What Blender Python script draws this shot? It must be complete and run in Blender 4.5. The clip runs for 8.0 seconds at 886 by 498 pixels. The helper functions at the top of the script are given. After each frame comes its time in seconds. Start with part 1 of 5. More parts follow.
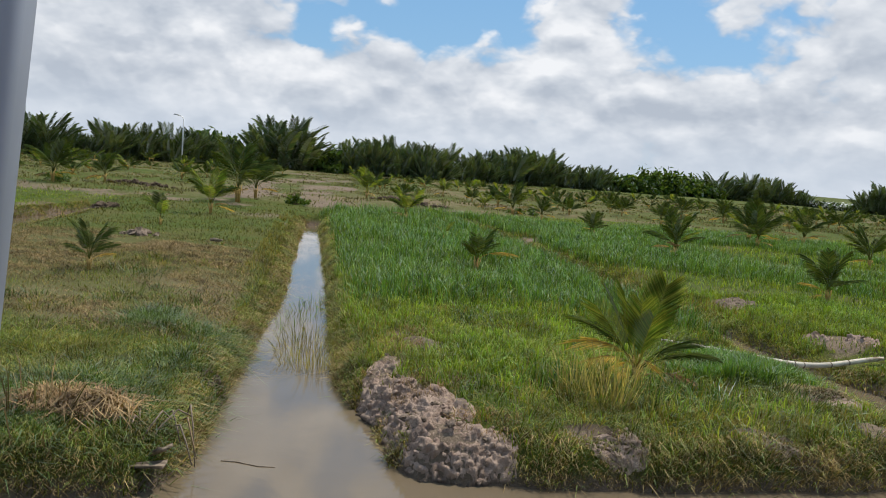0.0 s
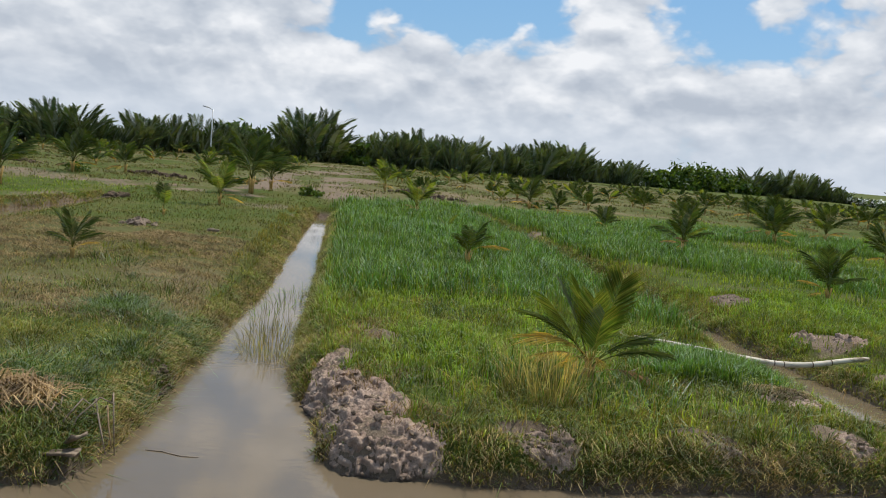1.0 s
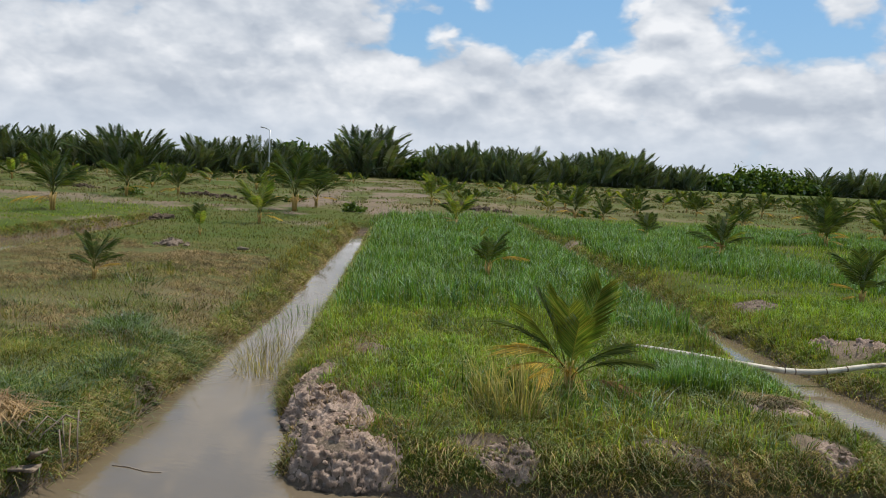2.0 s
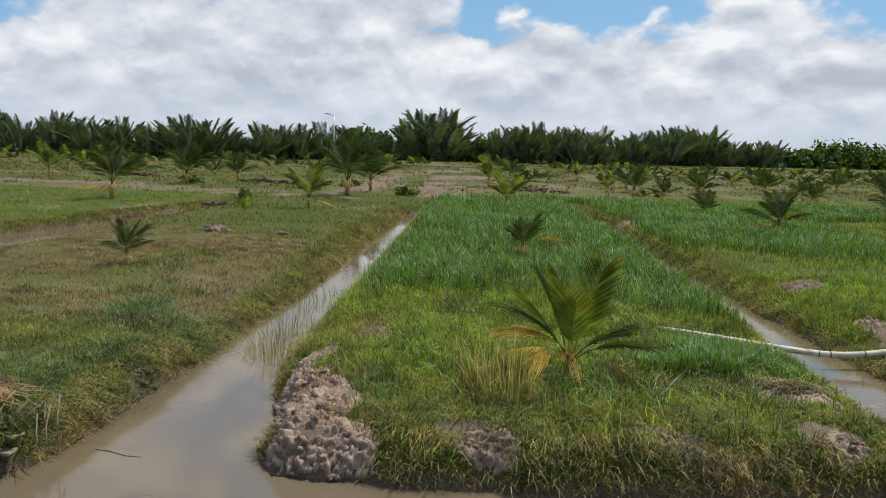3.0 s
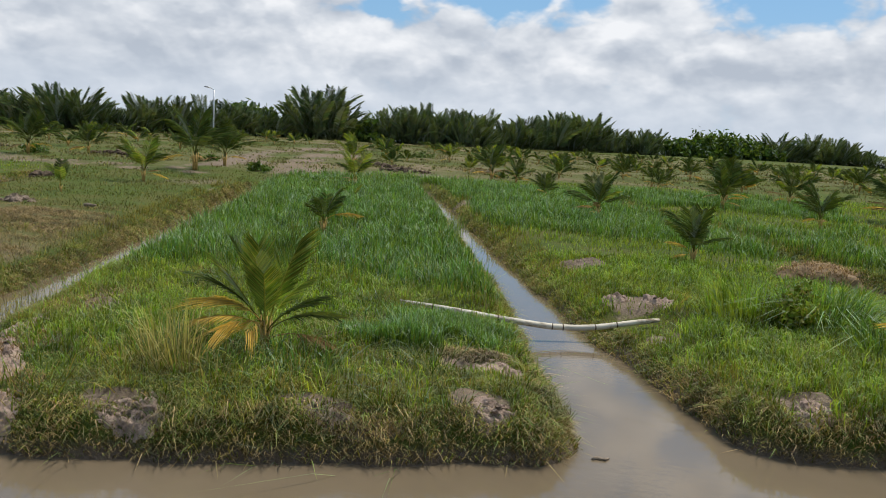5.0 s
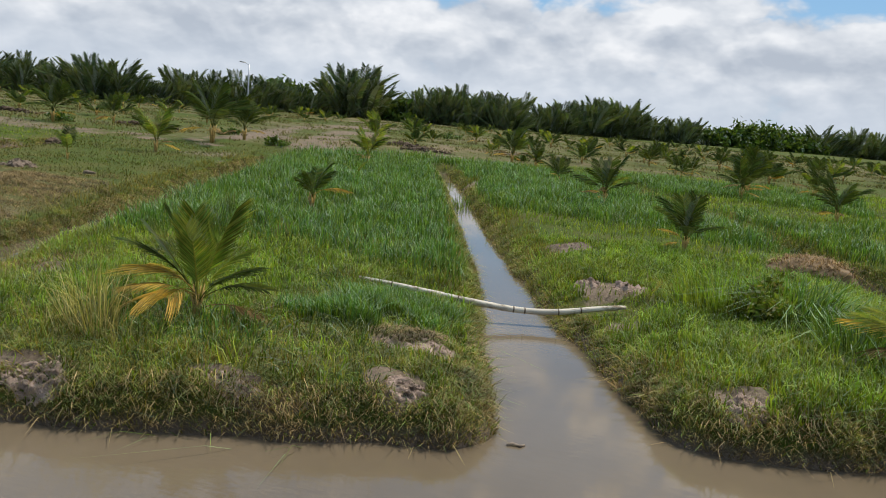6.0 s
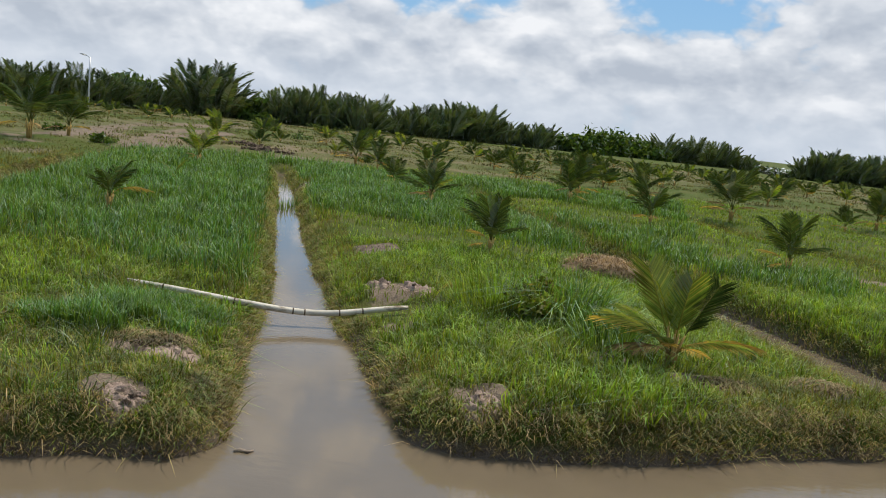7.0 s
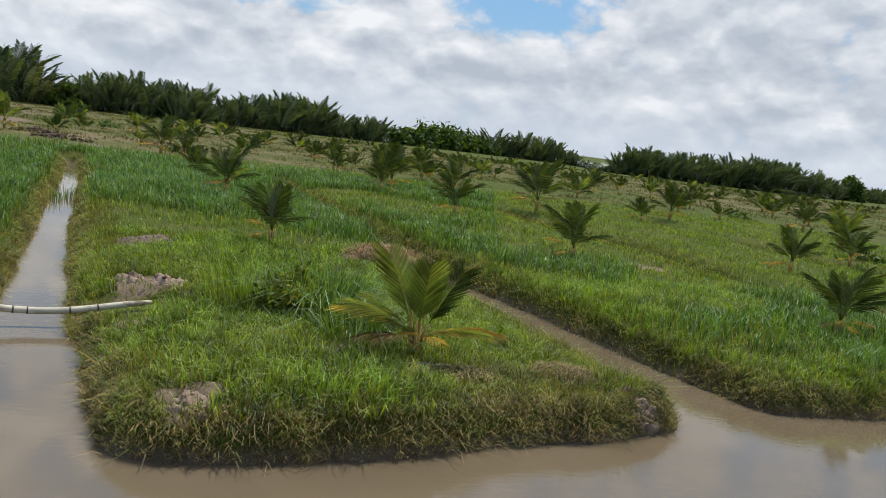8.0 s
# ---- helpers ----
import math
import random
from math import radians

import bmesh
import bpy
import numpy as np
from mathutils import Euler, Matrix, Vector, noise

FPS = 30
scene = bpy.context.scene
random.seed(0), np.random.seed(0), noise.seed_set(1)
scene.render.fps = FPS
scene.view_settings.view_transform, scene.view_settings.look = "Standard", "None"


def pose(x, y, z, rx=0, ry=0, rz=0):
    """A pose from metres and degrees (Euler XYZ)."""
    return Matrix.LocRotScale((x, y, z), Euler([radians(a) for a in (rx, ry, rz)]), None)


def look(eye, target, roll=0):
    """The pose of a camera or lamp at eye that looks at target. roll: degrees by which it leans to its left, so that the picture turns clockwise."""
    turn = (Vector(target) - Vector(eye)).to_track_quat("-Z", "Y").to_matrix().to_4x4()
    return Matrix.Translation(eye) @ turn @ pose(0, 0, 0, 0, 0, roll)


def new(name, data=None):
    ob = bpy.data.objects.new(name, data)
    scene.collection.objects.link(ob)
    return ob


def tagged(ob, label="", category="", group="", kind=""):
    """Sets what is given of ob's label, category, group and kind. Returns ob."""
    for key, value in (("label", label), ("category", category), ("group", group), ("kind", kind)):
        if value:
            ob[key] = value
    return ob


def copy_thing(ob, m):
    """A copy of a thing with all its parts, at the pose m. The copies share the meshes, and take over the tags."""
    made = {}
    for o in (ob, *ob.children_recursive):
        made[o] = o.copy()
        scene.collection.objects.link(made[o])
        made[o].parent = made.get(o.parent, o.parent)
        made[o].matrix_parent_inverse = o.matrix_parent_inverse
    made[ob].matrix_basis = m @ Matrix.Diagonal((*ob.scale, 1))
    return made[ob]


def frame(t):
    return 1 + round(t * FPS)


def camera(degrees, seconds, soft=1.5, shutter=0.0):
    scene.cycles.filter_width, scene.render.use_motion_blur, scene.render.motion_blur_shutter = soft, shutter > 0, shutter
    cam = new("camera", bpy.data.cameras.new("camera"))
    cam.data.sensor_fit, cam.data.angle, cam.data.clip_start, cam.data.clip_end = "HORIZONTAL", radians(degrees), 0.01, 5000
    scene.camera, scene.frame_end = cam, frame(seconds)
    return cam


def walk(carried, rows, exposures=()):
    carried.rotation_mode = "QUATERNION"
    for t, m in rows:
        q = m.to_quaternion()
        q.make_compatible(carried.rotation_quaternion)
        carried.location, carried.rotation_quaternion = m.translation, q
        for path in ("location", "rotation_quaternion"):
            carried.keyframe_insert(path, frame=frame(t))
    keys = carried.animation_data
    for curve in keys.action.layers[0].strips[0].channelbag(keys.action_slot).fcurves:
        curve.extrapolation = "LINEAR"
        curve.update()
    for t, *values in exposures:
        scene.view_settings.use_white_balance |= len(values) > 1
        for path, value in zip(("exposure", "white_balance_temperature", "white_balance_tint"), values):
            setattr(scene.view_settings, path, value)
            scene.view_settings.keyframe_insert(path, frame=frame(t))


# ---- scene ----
cam = camera(56.5, 8.0, soft=1.0)
PATH = [
    (0, (0.746, 0.141, 2.784), (0.614, 2.127, 2.583), 4.7),
    (0.5, (1.215, 0.113, 2.824), (0.998, 2.091, 2.619), 4.4),
    (1, (1.669, 0.369, 2.826), (1.458, 2.345, 2.603), 5.1),
    (1.5, (2.183, 0.436, 2.869), (1.944, 2.41, 2.658), 4.5),
    (1.7, (2.393, 0.446, 2.907), (2.085, 2.411, 2.703), 3.7),
    (2.8, (3.269, 0.913, 2.864), (2.826, 2.85, 2.636), 2.2),
    (3, (3.429, 0.994, 2.87), (2.893, 2.905, 2.618), 1.7),
    (3.5, (3.83, 1.144, 2.846), (3.215, 3.029, 2.585), 1.4),
    (4, (4.426, 1.311, 2.918), (4.063, 3.263, 2.676), 3.0),
    (4.5, (5.009, 1.364, 2.907), (4.73, 3.328, 2.651), 3.6),
    (4.7, (5.234, 1.374, 2.888), (4.954, 3.336, 2.621), 3.4),
    (6, (6.545, 1.828, 2.841), (6.163, 3.762, 2.506), 5.2),
    (6.2, (6.763, 1.949, 2.89), (6.421, 3.893, 2.569), 6.3),
    (6.5, (7.124, 2.037, 2.944), (6.948, 4.01, 2.668), 6.2),
    (7, (7.695, 2.116, 2.911), (7.63, 4.092, 2.614), 6.5),
    (7.5, (8.258, 2.385, 2.91), (8.458, 4.354, 2.628), 7.7),
    (8, (8.833, 2.561, 2.9), (9.154, 4.517, 2.634), 7.4),
]
walk(cam, [(t, look(eye, target, roll)) for t, eye, target, roll in PATH])

# ---------------------------------------------------------------- light and sky
SUN_EL, SUN_AZ = radians(63), radians(38)      # azimuth clockwise from +y
SUN_DIR = Vector((math.sin(SUN_AZ) * math.cos(SUN_EL), math.cos(SUN_AZ) * math.cos(SUN_EL), math.sin(SUN_EL)))
sun = new("sun", bpy.data.lights.new("sun", "SUN"))
sun.data.energy, sun.data.angle, sun.data.color = 4.6, radians(2.5), (1.0, 0.94, 0.82)
sun.matrix_world = look(SUN_DIR * 50, (0, 0, 0))
scene.view_settings.exposure = 0.0


class Nodes:
    """Short hand for building a node tree."""

    def __init__(self, tree):
        self.tree = tree
        tree.nodes.clear()

    def add(self, kind, inputs=None, operation="", clamp=False):
        n = self.tree.nodes.new(kind)
        if operation:
            n.operation = operation
        if clamp:
            n.use_clamp = True
        for k, v in (inputs or {}).items():
            if isinstance(v, bpy.types.NodeSocket):
                self.tree.links.new(v, n.inputs[k])
            else:
                n.inputs[k].default_value = v
        return n

    def math(self, op, a, b=0.0, clamp=False):
        return self.add("ShaderNodeMath", {0: a, 1: b}, op, clamp).outputs[0]

    def noise(self, vec, scale, detail=4.0, rough=0.55, dist=0.0):
        return self.add("ShaderNodeTexNoise", {"Vector": vec, "Scale": scale, "Detail": detail, "Roughness": rough,
                                               "Distortion": dist}).outputs[0]

    def ramp(self, fac, stops, ease="LINEAR"):
        n = self.add("ShaderNodeValToRGB", {0: fac})
        cr = n.color_ramp
        cr.interpolation = ease
        while len(cr.elements) < len(stops):
            cr.elements.new(0.5)
        for e, (p, c) in zip(cr.elements, stops):
            e.position = p
            e.color = (c, c, c, 1) if isinstance(c, (int, float)) else (*c, 1)
        return n.outputs[0]

    def mix(self, fac, a, b, blend="MIX"):
        n = self.add("ShaderNodeMix")
        n.data_type, n.blend_type = "RGBA", blend
        for i, v in ((0, fac), (6, a), (7, b)):
            if isinstance(v, bpy.types.NodeSocket):
                self.tree.links.new(v, n.inputs[i])
            else:
                n.inputs[i].default_value = v if i == 0 or len(v) == 4 else (*v, 1)
        return n.outputs[2]

    def smooth(self, v, lo, hi):
        n = self.add("ShaderNodeMapRange", {0: v, 1: lo, 2: hi, 3: 0.0, 4: 1.0})
        n.interpolation_type = "SMOOTHSTEP"
        return n.outputs[0]


world = bpy.data.worlds.new("sky")
scene.world = world
world.use_nodes = True
W = Nodes(world.node_tree)
way = W.add("ShaderNodeTexCoord").outputs["Generated"]
sky = W.add("ShaderNodeTexSky")
sky.sky_type, sky.sun_disc, sky.sun_elevation, sky.sun_rotation = "NISHITA", False, SUN_EL, SUN_AZ
sky.air_density, sky.dust_density, sky.ozone_density = 1.0, 0.6, 1.5
blue = W.add("ShaderNodeVectorMath", {0: sky.outputs[0], 3: 0.105}, operation="SCALE").outputs[0]
sep = W.add("ShaderNodeSeparateXYZ", {0: way})
azim = W.math("ARCTAN2", sep.outputs[0], sep.outputs[1])
elev = W.math("ARCSINE", sep.outputs[2])


def sheet(dx=0.0, dy=0.0, dz=0.0, tall=1.9):
    """The sky unrolled: clouds are wider than high."""
    return W.add("ShaderNodeCombineXYZ", {0: W.math("ADD", azim, dx), 1: W.math("ADD", W.math("MULTIPLY", elev, tall), dy), 2: dz}).outputs[0]


def toward(az, el, wide, high):
    """1 at one direction of the sky, falling to 0 away from it, in degrees."""
    da = W.math("DIVIDE", W.math("SUBTRACT", azim, radians(az)), radians(wide))
    de = W.math("DIVIDE", W.math("SUBTRACT", elev, radians(el)), radians(high))
    q = W.math("ADD", W.math("MULTIPLY", da, da), W.math("MULTIPLY", de, de))
    return W.math("POWER", 2.718, W.math("MULTIPLY", q, -1.0))


def total(first, *terms):
    for sign, node, amount in terms:
        first = W.math("ADD" if sign > 0 else "SUBTRACT", first, W.math("MULTIPLY", node, amount))
    return first


def heaps(dy, scale, detail):
    """Rounded cauliflower heaps of cumulus."""
    co = sheet(0.3, dy, 1.7, 1.6)
    bend = W.add("ShaderNodeTexNoise", {"Vector": co, "Scale": 9.0, "Detail": 4.0, "Roughness": 0.6}).outputs[1]
    shift = W.add("ShaderNodeVectorMath", {0: bend, 1: (-0.5, -0.5, -0.5)}, operation="ADD").outputs[0]
    shift = W.add("ShaderNodeVectorMath", {0: shift, 3: 0.10}, operation="SCALE").outputs[0]
    co = W.add("ShaderNodeVectorMath", {0: co, 1: shift}, operation="ADD").outputs[0]
    v = W.add("ShaderNodeTexVoronoi", {"Vector": co, "Scale": scale, "Detail": detail, "Roughness": 0.45})
    v.feature = "SMOOTH_F1"
    v.inputs["Smoothness"].default_value = 0.7
    return W.math("SUBTRACT", 1.0, W.math("MULTIPLY", v.outputs[0], 1.3))


fluff = W.noise(sheet(0.3, 0.0, 1.7, 1.6), 11.0, 8.0, 0.52)
heap, under = heaps(0.0, 15.0, 3.0), heaps(0.030, 15.0, 2.0)
puff = W.math("ADD", W.math("MULTIPLY", fluff, 0.62), W.math("MULTIPLY", heap, 0.38))
big = W.noise(sheet(2.1, 0.4, 0.2), 4.2, 4.0, 0.5)
wisp = W.noise(sheet(0.9, 0.1, 3.3, 3.6), 6.0, 6.0, 0.52)
# stretches of blue among the clouds, and the tall cumulus between them
low_deck = W.math("SUBTRACT", 1.0, W.smooth(elev, radians(4.0), radians(9.0)))
cover = total(W.math("ADD", W.math("MULTIPLY", puff, 0.55), W.math("MULTIPLY", big, 0.30)), (1, low_deck, 0.14),
              (-1, toward(-4.0, 11.2, 5.6, 2.2), 0.25), (-1, toward(-13.6, 8.6, 1.7, 2.2), 0.16), (-1, toward(8.9, 10.8, 1.7, 1.7), 0.15), (-1, toward(13.0, 8.9, 1.9, 0.7), 0.12),
              (-1, toward(19.5, 7.9, 1.6, 1.3), 0.10), (1, toward(3.7, 9.0, 2.6, 3.2), 0.20), (1, toward(-26.0, 9.0, 11.0, 6.0), 0.14), (1, toward(28.0, 9.5, 9.0, 6.0), 0.14),
              (1, toward(15.0, 12.0, 3.5, 1.6), 0.10))
cloud = W.smooth(cover, 0.255, 0.375)
# white crowns above, grey undersides below
relief = W.math("SUBTRACT", heap, under)
tone = total(W.math("ADD", W.math("MULTIPLY", relief, 0.42), W.math("MULTIPLY", wisp, 0.62)), (1, fluff, 0.46), (1, toward(3.0, 8.4, 6.5, 2.6), 0.13), (-1, toward(-21.0, 9.3, 8.0, 1.5), 0.16),
             (-1, toward(9.0, 4.3, 6.0, 0.8), 0.09), (-1, toward(16.0, 3.4, 6.0, 0.8), 0.10), (1, toward(13.5, 6.6, 2.2, 1.4), 0.08), (1, toward(-19.0, 5.4, 9.0, 1.6), 0.05), (-1, toward(24.0, 8.0, 8.0, 3.5), 0.10))
white = W.ramp(tone, [(0.22, (0.47, 0.525, 0.61)), (0.42, (0.575, 0.625, 0.70)), (0.60, (0.70, 0.74, 0.80)), (0.84, (0.89, 0.91, 0.945))])
near_rim = W.smooth(elev, radians(0.5), radians(5.0))
seen = W.mix(cloud, W.mix(0.55, blue, (0.17, 0.45, 0.80)), white)
seen = W.mix(W.math("MULTIPLY", W.math("SUBTRACT", 1.0, near_rim), 0.62), seen, (0.58, 0.655, 0.76))
bg = W.add("ShaderNodeBackground", {0: seen, 1: 1.0})
W.add("ShaderNodeOutputWorld", {0: bg.outputs[0]})

# ---------------------------------------------------------------- materials


def material(name):
    m = bpy.data.materials.new(name)
    m.use_nodes = True
    return m, Nodes(m.node_tree)


def finish(n, shader):
    n.add("ShaderNodeOutputMaterial", {0: shader})


def principled(n, color, rough=0.8, bump=None, strength=0.3, distance=0.02, **more):
    inputs = {"Base Color": color, "Roughness": rough, "Specular IOR Level": 0.12, **more}
    if bump is not None:
        inputs["Normal"] = n.add("ShaderNodeBump", {"Height": bump, "Strength": strength, "Distance": distance}).outputs[0]
    return n.add("ShaderNodeBsdfPrincipled", inputs).outputs[0]


def earth_material():
    """Soil, straw and thatch of the ground, told apart by the cover painted on the sheet; the thatch has grass shade in
    its colour.
    """
    m, n = material("earth")
    co = n.add("ShaderNodeNewGeometry").outputs["Position"]
    cov = n.add("ShaderNodeVertexColor")
    cov.layer_name = "cover"
    c = n.add("ShaderNodeSeparateColor", {0: cov.outputs[0]})
    fine, mid, broad = n.noise(co, 38, 5, 0.65), n.noise(co, 5.5, 5, 0.6), n.noise(co, 0.55, 4, 0.6)
    soil = n.ramp(fine, [(0.25, (0.085, 0.063, 0.044)), (0.5, (0.165, 0.125, 0.090)), (0.75, (0.27, 0.21, 0.155))])
    soil = n.mix(n.smooth(mid, 0.4, 0.7), soil, (0.19, 0.143, 0.104))
    soil = n.mix(n.math("MULTIPLY", n.smooth(n.noise(co, 1.7, 6, 0.7), 0.50, 0.62), 0.75), soil, (0.095, 0.070, 0.048))
    straw = n.ramp(n.noise(n.add("ShaderNodeVectorMath", {0: co, 1: (1, 2.4, 1)}, operation="MULTIPLY").outputs[0], 22, 6, 0.7),
                   [(0.25, (0.085, 0.063, 0.037)), (0.5, (0.165, 0.125, 0.073)), (0.75, (0.27, 0.205, 0.122))])
    straw = n.mix(n.math("MAXIMUM", n.smooth(mid, 0.48, 0.70), n.smooth(n.noise(co, 0.16, 5, 0.65), 0.36, 0.54)), straw, (0.095, 0.095, 0.032))
    # thatch green, darkened for the self-shadow of growth that a flat sheet lacks
    grass = n.ramp(fine, [(0.25, (0.028, 0.038, 0.007)), (0.5, (0.054, 0.080, 0.012)), (0.8, (0.11, 0.13, 0.024))])
    grass = n.mix(n.smooth(broad, 0.42, 0.66), grass, (0.085, 0.085, 0.022))
    col = n.mix(n.smooth(n.math("ADD", c.outputs[0], n.math("MULTIPLY", n.math("SUBTRACT", mid, 0.5), 0.8)), 0.3, 0.7), grass, straw)
    col = n.mix(n.smooth(n.math("ADD", c.outputs[1], n.math("MULTIPLY", n.math("SUBTRACT", mid, 0.5), 0.9)), 0.3, 0.7), col, soil)
    wet = n.smooth(c.outputs[2], 0.1, 0.9)
    col = n.mix(wet, col, n.mix(fine, (0.095, 0.070, 0.050), (0.165, 0.124, 0.090)))
    height = n.math("ADD", n.math("MULTIPLY", fine, 0.4), mid)
    finish(n, principled(n, col, 0.92, height, 0.8, 0.06))
    return m


def clay_material(name, dark, light):
    m, n = material(name)
    co = n.add("ShaderNodeNewGeometry").outputs["Position"]
    r = n.add("ShaderNodeObjectInfo").outputs["Random"]
    a, b = n.noise(co, 45, 6, 0.65), n.noise(co, 7, 4, 0.6)
    col = n.mix(n.smooth(b, 0.35, 0.68), dark, light)
    col = n.mix(n.math("MULTIPLY", n.smooth(a, 0.4, 0.8), 0.35), col, tuple(v * 0.5 for v in dark))
    col = n.mix(n.math("MULTIPLY", r, 0.5), col, tuple(0.5 * (p + q) * 0.8 for p, q in zip(dark, light)))
    z = n.add("ShaderNodeSeparateXYZ", {0: co}).outputs[2]
    damp = n.math("SUBTRACT", 1.0, n.smooth(n.math("ADD", z, n.math("MULTIPLY", b, 0.10)), 0.05, 0.14))
    col = n.mix(damp, col, (0.085, 0.066, 0.052))
    finish(n, principled(n, col, 0.85, n.math("ADD", a, b), 0.8, 0.03))
    return m


def water_material():
    """Still muddy water: silt brown below a mirror-smooth skin."""
    m, n = material("muddy_water")
    co = n.add("ShaderNodeNewGeometry").outputs["Position"]
    silt = n.ramp(n.noise(co, 0.5, 4, 0.6), [(0.3, (0.125, 0.096, 0.063)), (0.7, (0.150, 0.117, 0.080))])
    wide = n.add("ShaderNodeVectorMath", {0: co, 1: (1.0, 2.2, 1.0)}, operation="MULTIPLY").outputs[0]
    calm = n.smooth(n.noise(co, 0.33, 2, 0.5), 0.42, 0.62)
    rip = n.math("MULTIPLY", n.noise(wide, 7.0, 3, 0.5), n.math("ADD", n.math("MULTIPLY", calm, 0.8), 0.2))
    b = n.add("ShaderNodeBump", {"Height": rip, "Strength": 0.05, "Distance": 0.05}).outputs[0]
    s = n.add("ShaderNodeBsdfPrincipled", {"Base Color": silt, "Roughness": 0.012, "IOR": 1.46, "Normal": b}).outputs[0]
    finish(n, s)
    return m


def leaf_material(name, base, tip, other, through_light=0.35, patch=0.6, rough=0.45, gloss=0.12, stalk=0.9, mottle=2.6):
    """Blades and leaflets: u of the map is a chance number per blade, v runs from foot to tip."""
    m, n = material(name)
    chart = n.add("ShaderNodeUVMap")
    chart.uv_map = "blade"
    uv = n.add("ShaderNodeSeparateXYZ", {0: chart.outputs[0]})
    co = n.add("ShaderNodeNewGeometry").outputs["Position"]
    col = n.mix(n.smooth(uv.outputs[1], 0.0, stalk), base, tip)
    far = n.smooth(n.math("ADD", n.math("MULTIPLY", n.noise(co, patch, 3, 0.6), 0.7), n.math("MULTIPLY", uv.outputs[0], 0.5)), 0.45, 0.85)
    col = n.mix(far, col, other)
    bright = n.math("ADD", 0.55, n.math("MULTIPLY", n.math("FRACT", n.math("MULTIPLY", uv.outputs[0], 7.31)), 0.86))
    bright = n.math("MULTIPLY", bright, n.math("ADD", 0.55, n.math("MULTIPLY", n.smooth(n.noise(co, mottle, 3, 0.6), 0.3, 0.7), 0.84)))
    col = n.add("ShaderNodeVectorMath", {0: col, 3: bright}, operation="SCALE").outputs[0]
    d = n.add("ShaderNodeBsdfDiffuse", {0: col}).outputs[0]
    t = n.add("ShaderNodeBsdfTranslucent", {0: n.mix(1.0, col, (1.25, 1.2, 0.6), "MULTIPLY")}).outputs[0]
    s = n.add("ShaderNodeMixShader", {0: through_light, 1: d, 2: t}).outputs[0]
    g = n.add("ShaderNodeBsdfGlossy", {0: (0.8, 0.85, 0.9, 1), "Roughness": rough + 0.15}).outputs[0]
    fr = n.math("MULTIPLY", n.add("ShaderNodeFresnel", {0: 1.4}).outputs[0], gloss, True)
    finish(n, n.add("ShaderNodeMixShader", {0: fr, 1: s, 2: g}).outputs[0])
    return m


def wood_material(name, pale, dark, scale=14, rough=0.75):
    m, n = material(name)
    co = n.add("ShaderNodeTexCoord").outputs["Object"]
    a = n.noise(n.add("ShaderNodeVectorMath", {0: co, 1: (0.25, 1, 1)}, operation="MULTIPLY").outputs[0], scale, 5, 0.7)
    b = n.noise(co, scale * 0.25, 3, 0.5)
    col = n.mix(n.smooth(a, 0.46, 0.66), pale, dark)
    col = n.mix(n.math("MULTIPLY", n.smooth(b, 0.5, 0.75), 0.5), col, tuple(0.5 * v for v in pale))
    finish(n, principled(n, col, rough, a, 0.4, 0.01))
    return m


def paint_material(name, color, rough=0.45, metallic=0.0):
    m, n = material(name)
    co = n.add("ShaderNodeTexCoord").outputs["Object"]
    a = n.noise(co, 9, 5, 0.6)
    col = n.mix(n.smooth(a, 0.5, 0.8), color, tuple(0.78 * v for v in color))
    finish(n, principled(n, col, rough, a, 0.08, 0.01, Metallic=metallic, **{"Specular IOR Level": 0.5}))
    return m


EARTH = earth_material()
WATER = water_material()
CLAY_PINK = clay_material("pale_clay", (0.27, 0.192, 0.15), (0.48, 0.36, 0.288))
CLAY_BROWN = clay_material("dug_earth", (0.065, 0.047, 0.034), (0.165, 0.118, 0.082))
CLAY_GREY = clay_material("grey_clay", (0.115, 0.085, 0.062), (0.27, 0.205, 0.16))
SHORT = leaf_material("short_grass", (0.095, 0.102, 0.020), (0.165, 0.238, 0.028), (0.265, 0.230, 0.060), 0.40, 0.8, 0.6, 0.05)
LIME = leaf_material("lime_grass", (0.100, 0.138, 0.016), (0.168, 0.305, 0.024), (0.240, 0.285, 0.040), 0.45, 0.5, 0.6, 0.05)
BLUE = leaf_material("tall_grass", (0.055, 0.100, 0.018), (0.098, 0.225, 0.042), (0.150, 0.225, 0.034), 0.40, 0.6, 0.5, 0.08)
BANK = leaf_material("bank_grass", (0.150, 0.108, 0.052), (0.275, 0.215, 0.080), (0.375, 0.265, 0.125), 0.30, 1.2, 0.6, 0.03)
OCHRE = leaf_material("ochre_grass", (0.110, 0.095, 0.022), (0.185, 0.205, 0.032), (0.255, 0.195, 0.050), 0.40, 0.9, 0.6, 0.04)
STRAW = leaf_material("dry_grass", (0.15, 0.102, 0.05), (0.31, 0.218, 0.108), (0.145, 0.135, 0.045), 0.2, 0.5, 0.6, 0.03)
FIELD = leaf_material("field_grass", (0.125, 0.102, 0.046), (0.200, 0.172, 0.066), (0.130, 0.155, 0.038), 0.25, 0.12, 0.6, 0.03)
FROND = leaf_material("palm_green", (0.42, 0.29, 0.065), (0.125, 0.200, 0.028), (0.260, 0.260, 0.048), 0.46, 1.6, 0.4, 0.15, 0.12)
FROND_DARK = leaf_material("palm_dark", (0.27, 0.18, 0.050), (0.040, 0.072, 0.016), (0.085, 0.100, 0.022), 0.34, 1.6, 0.40, 0.12, 0.10)
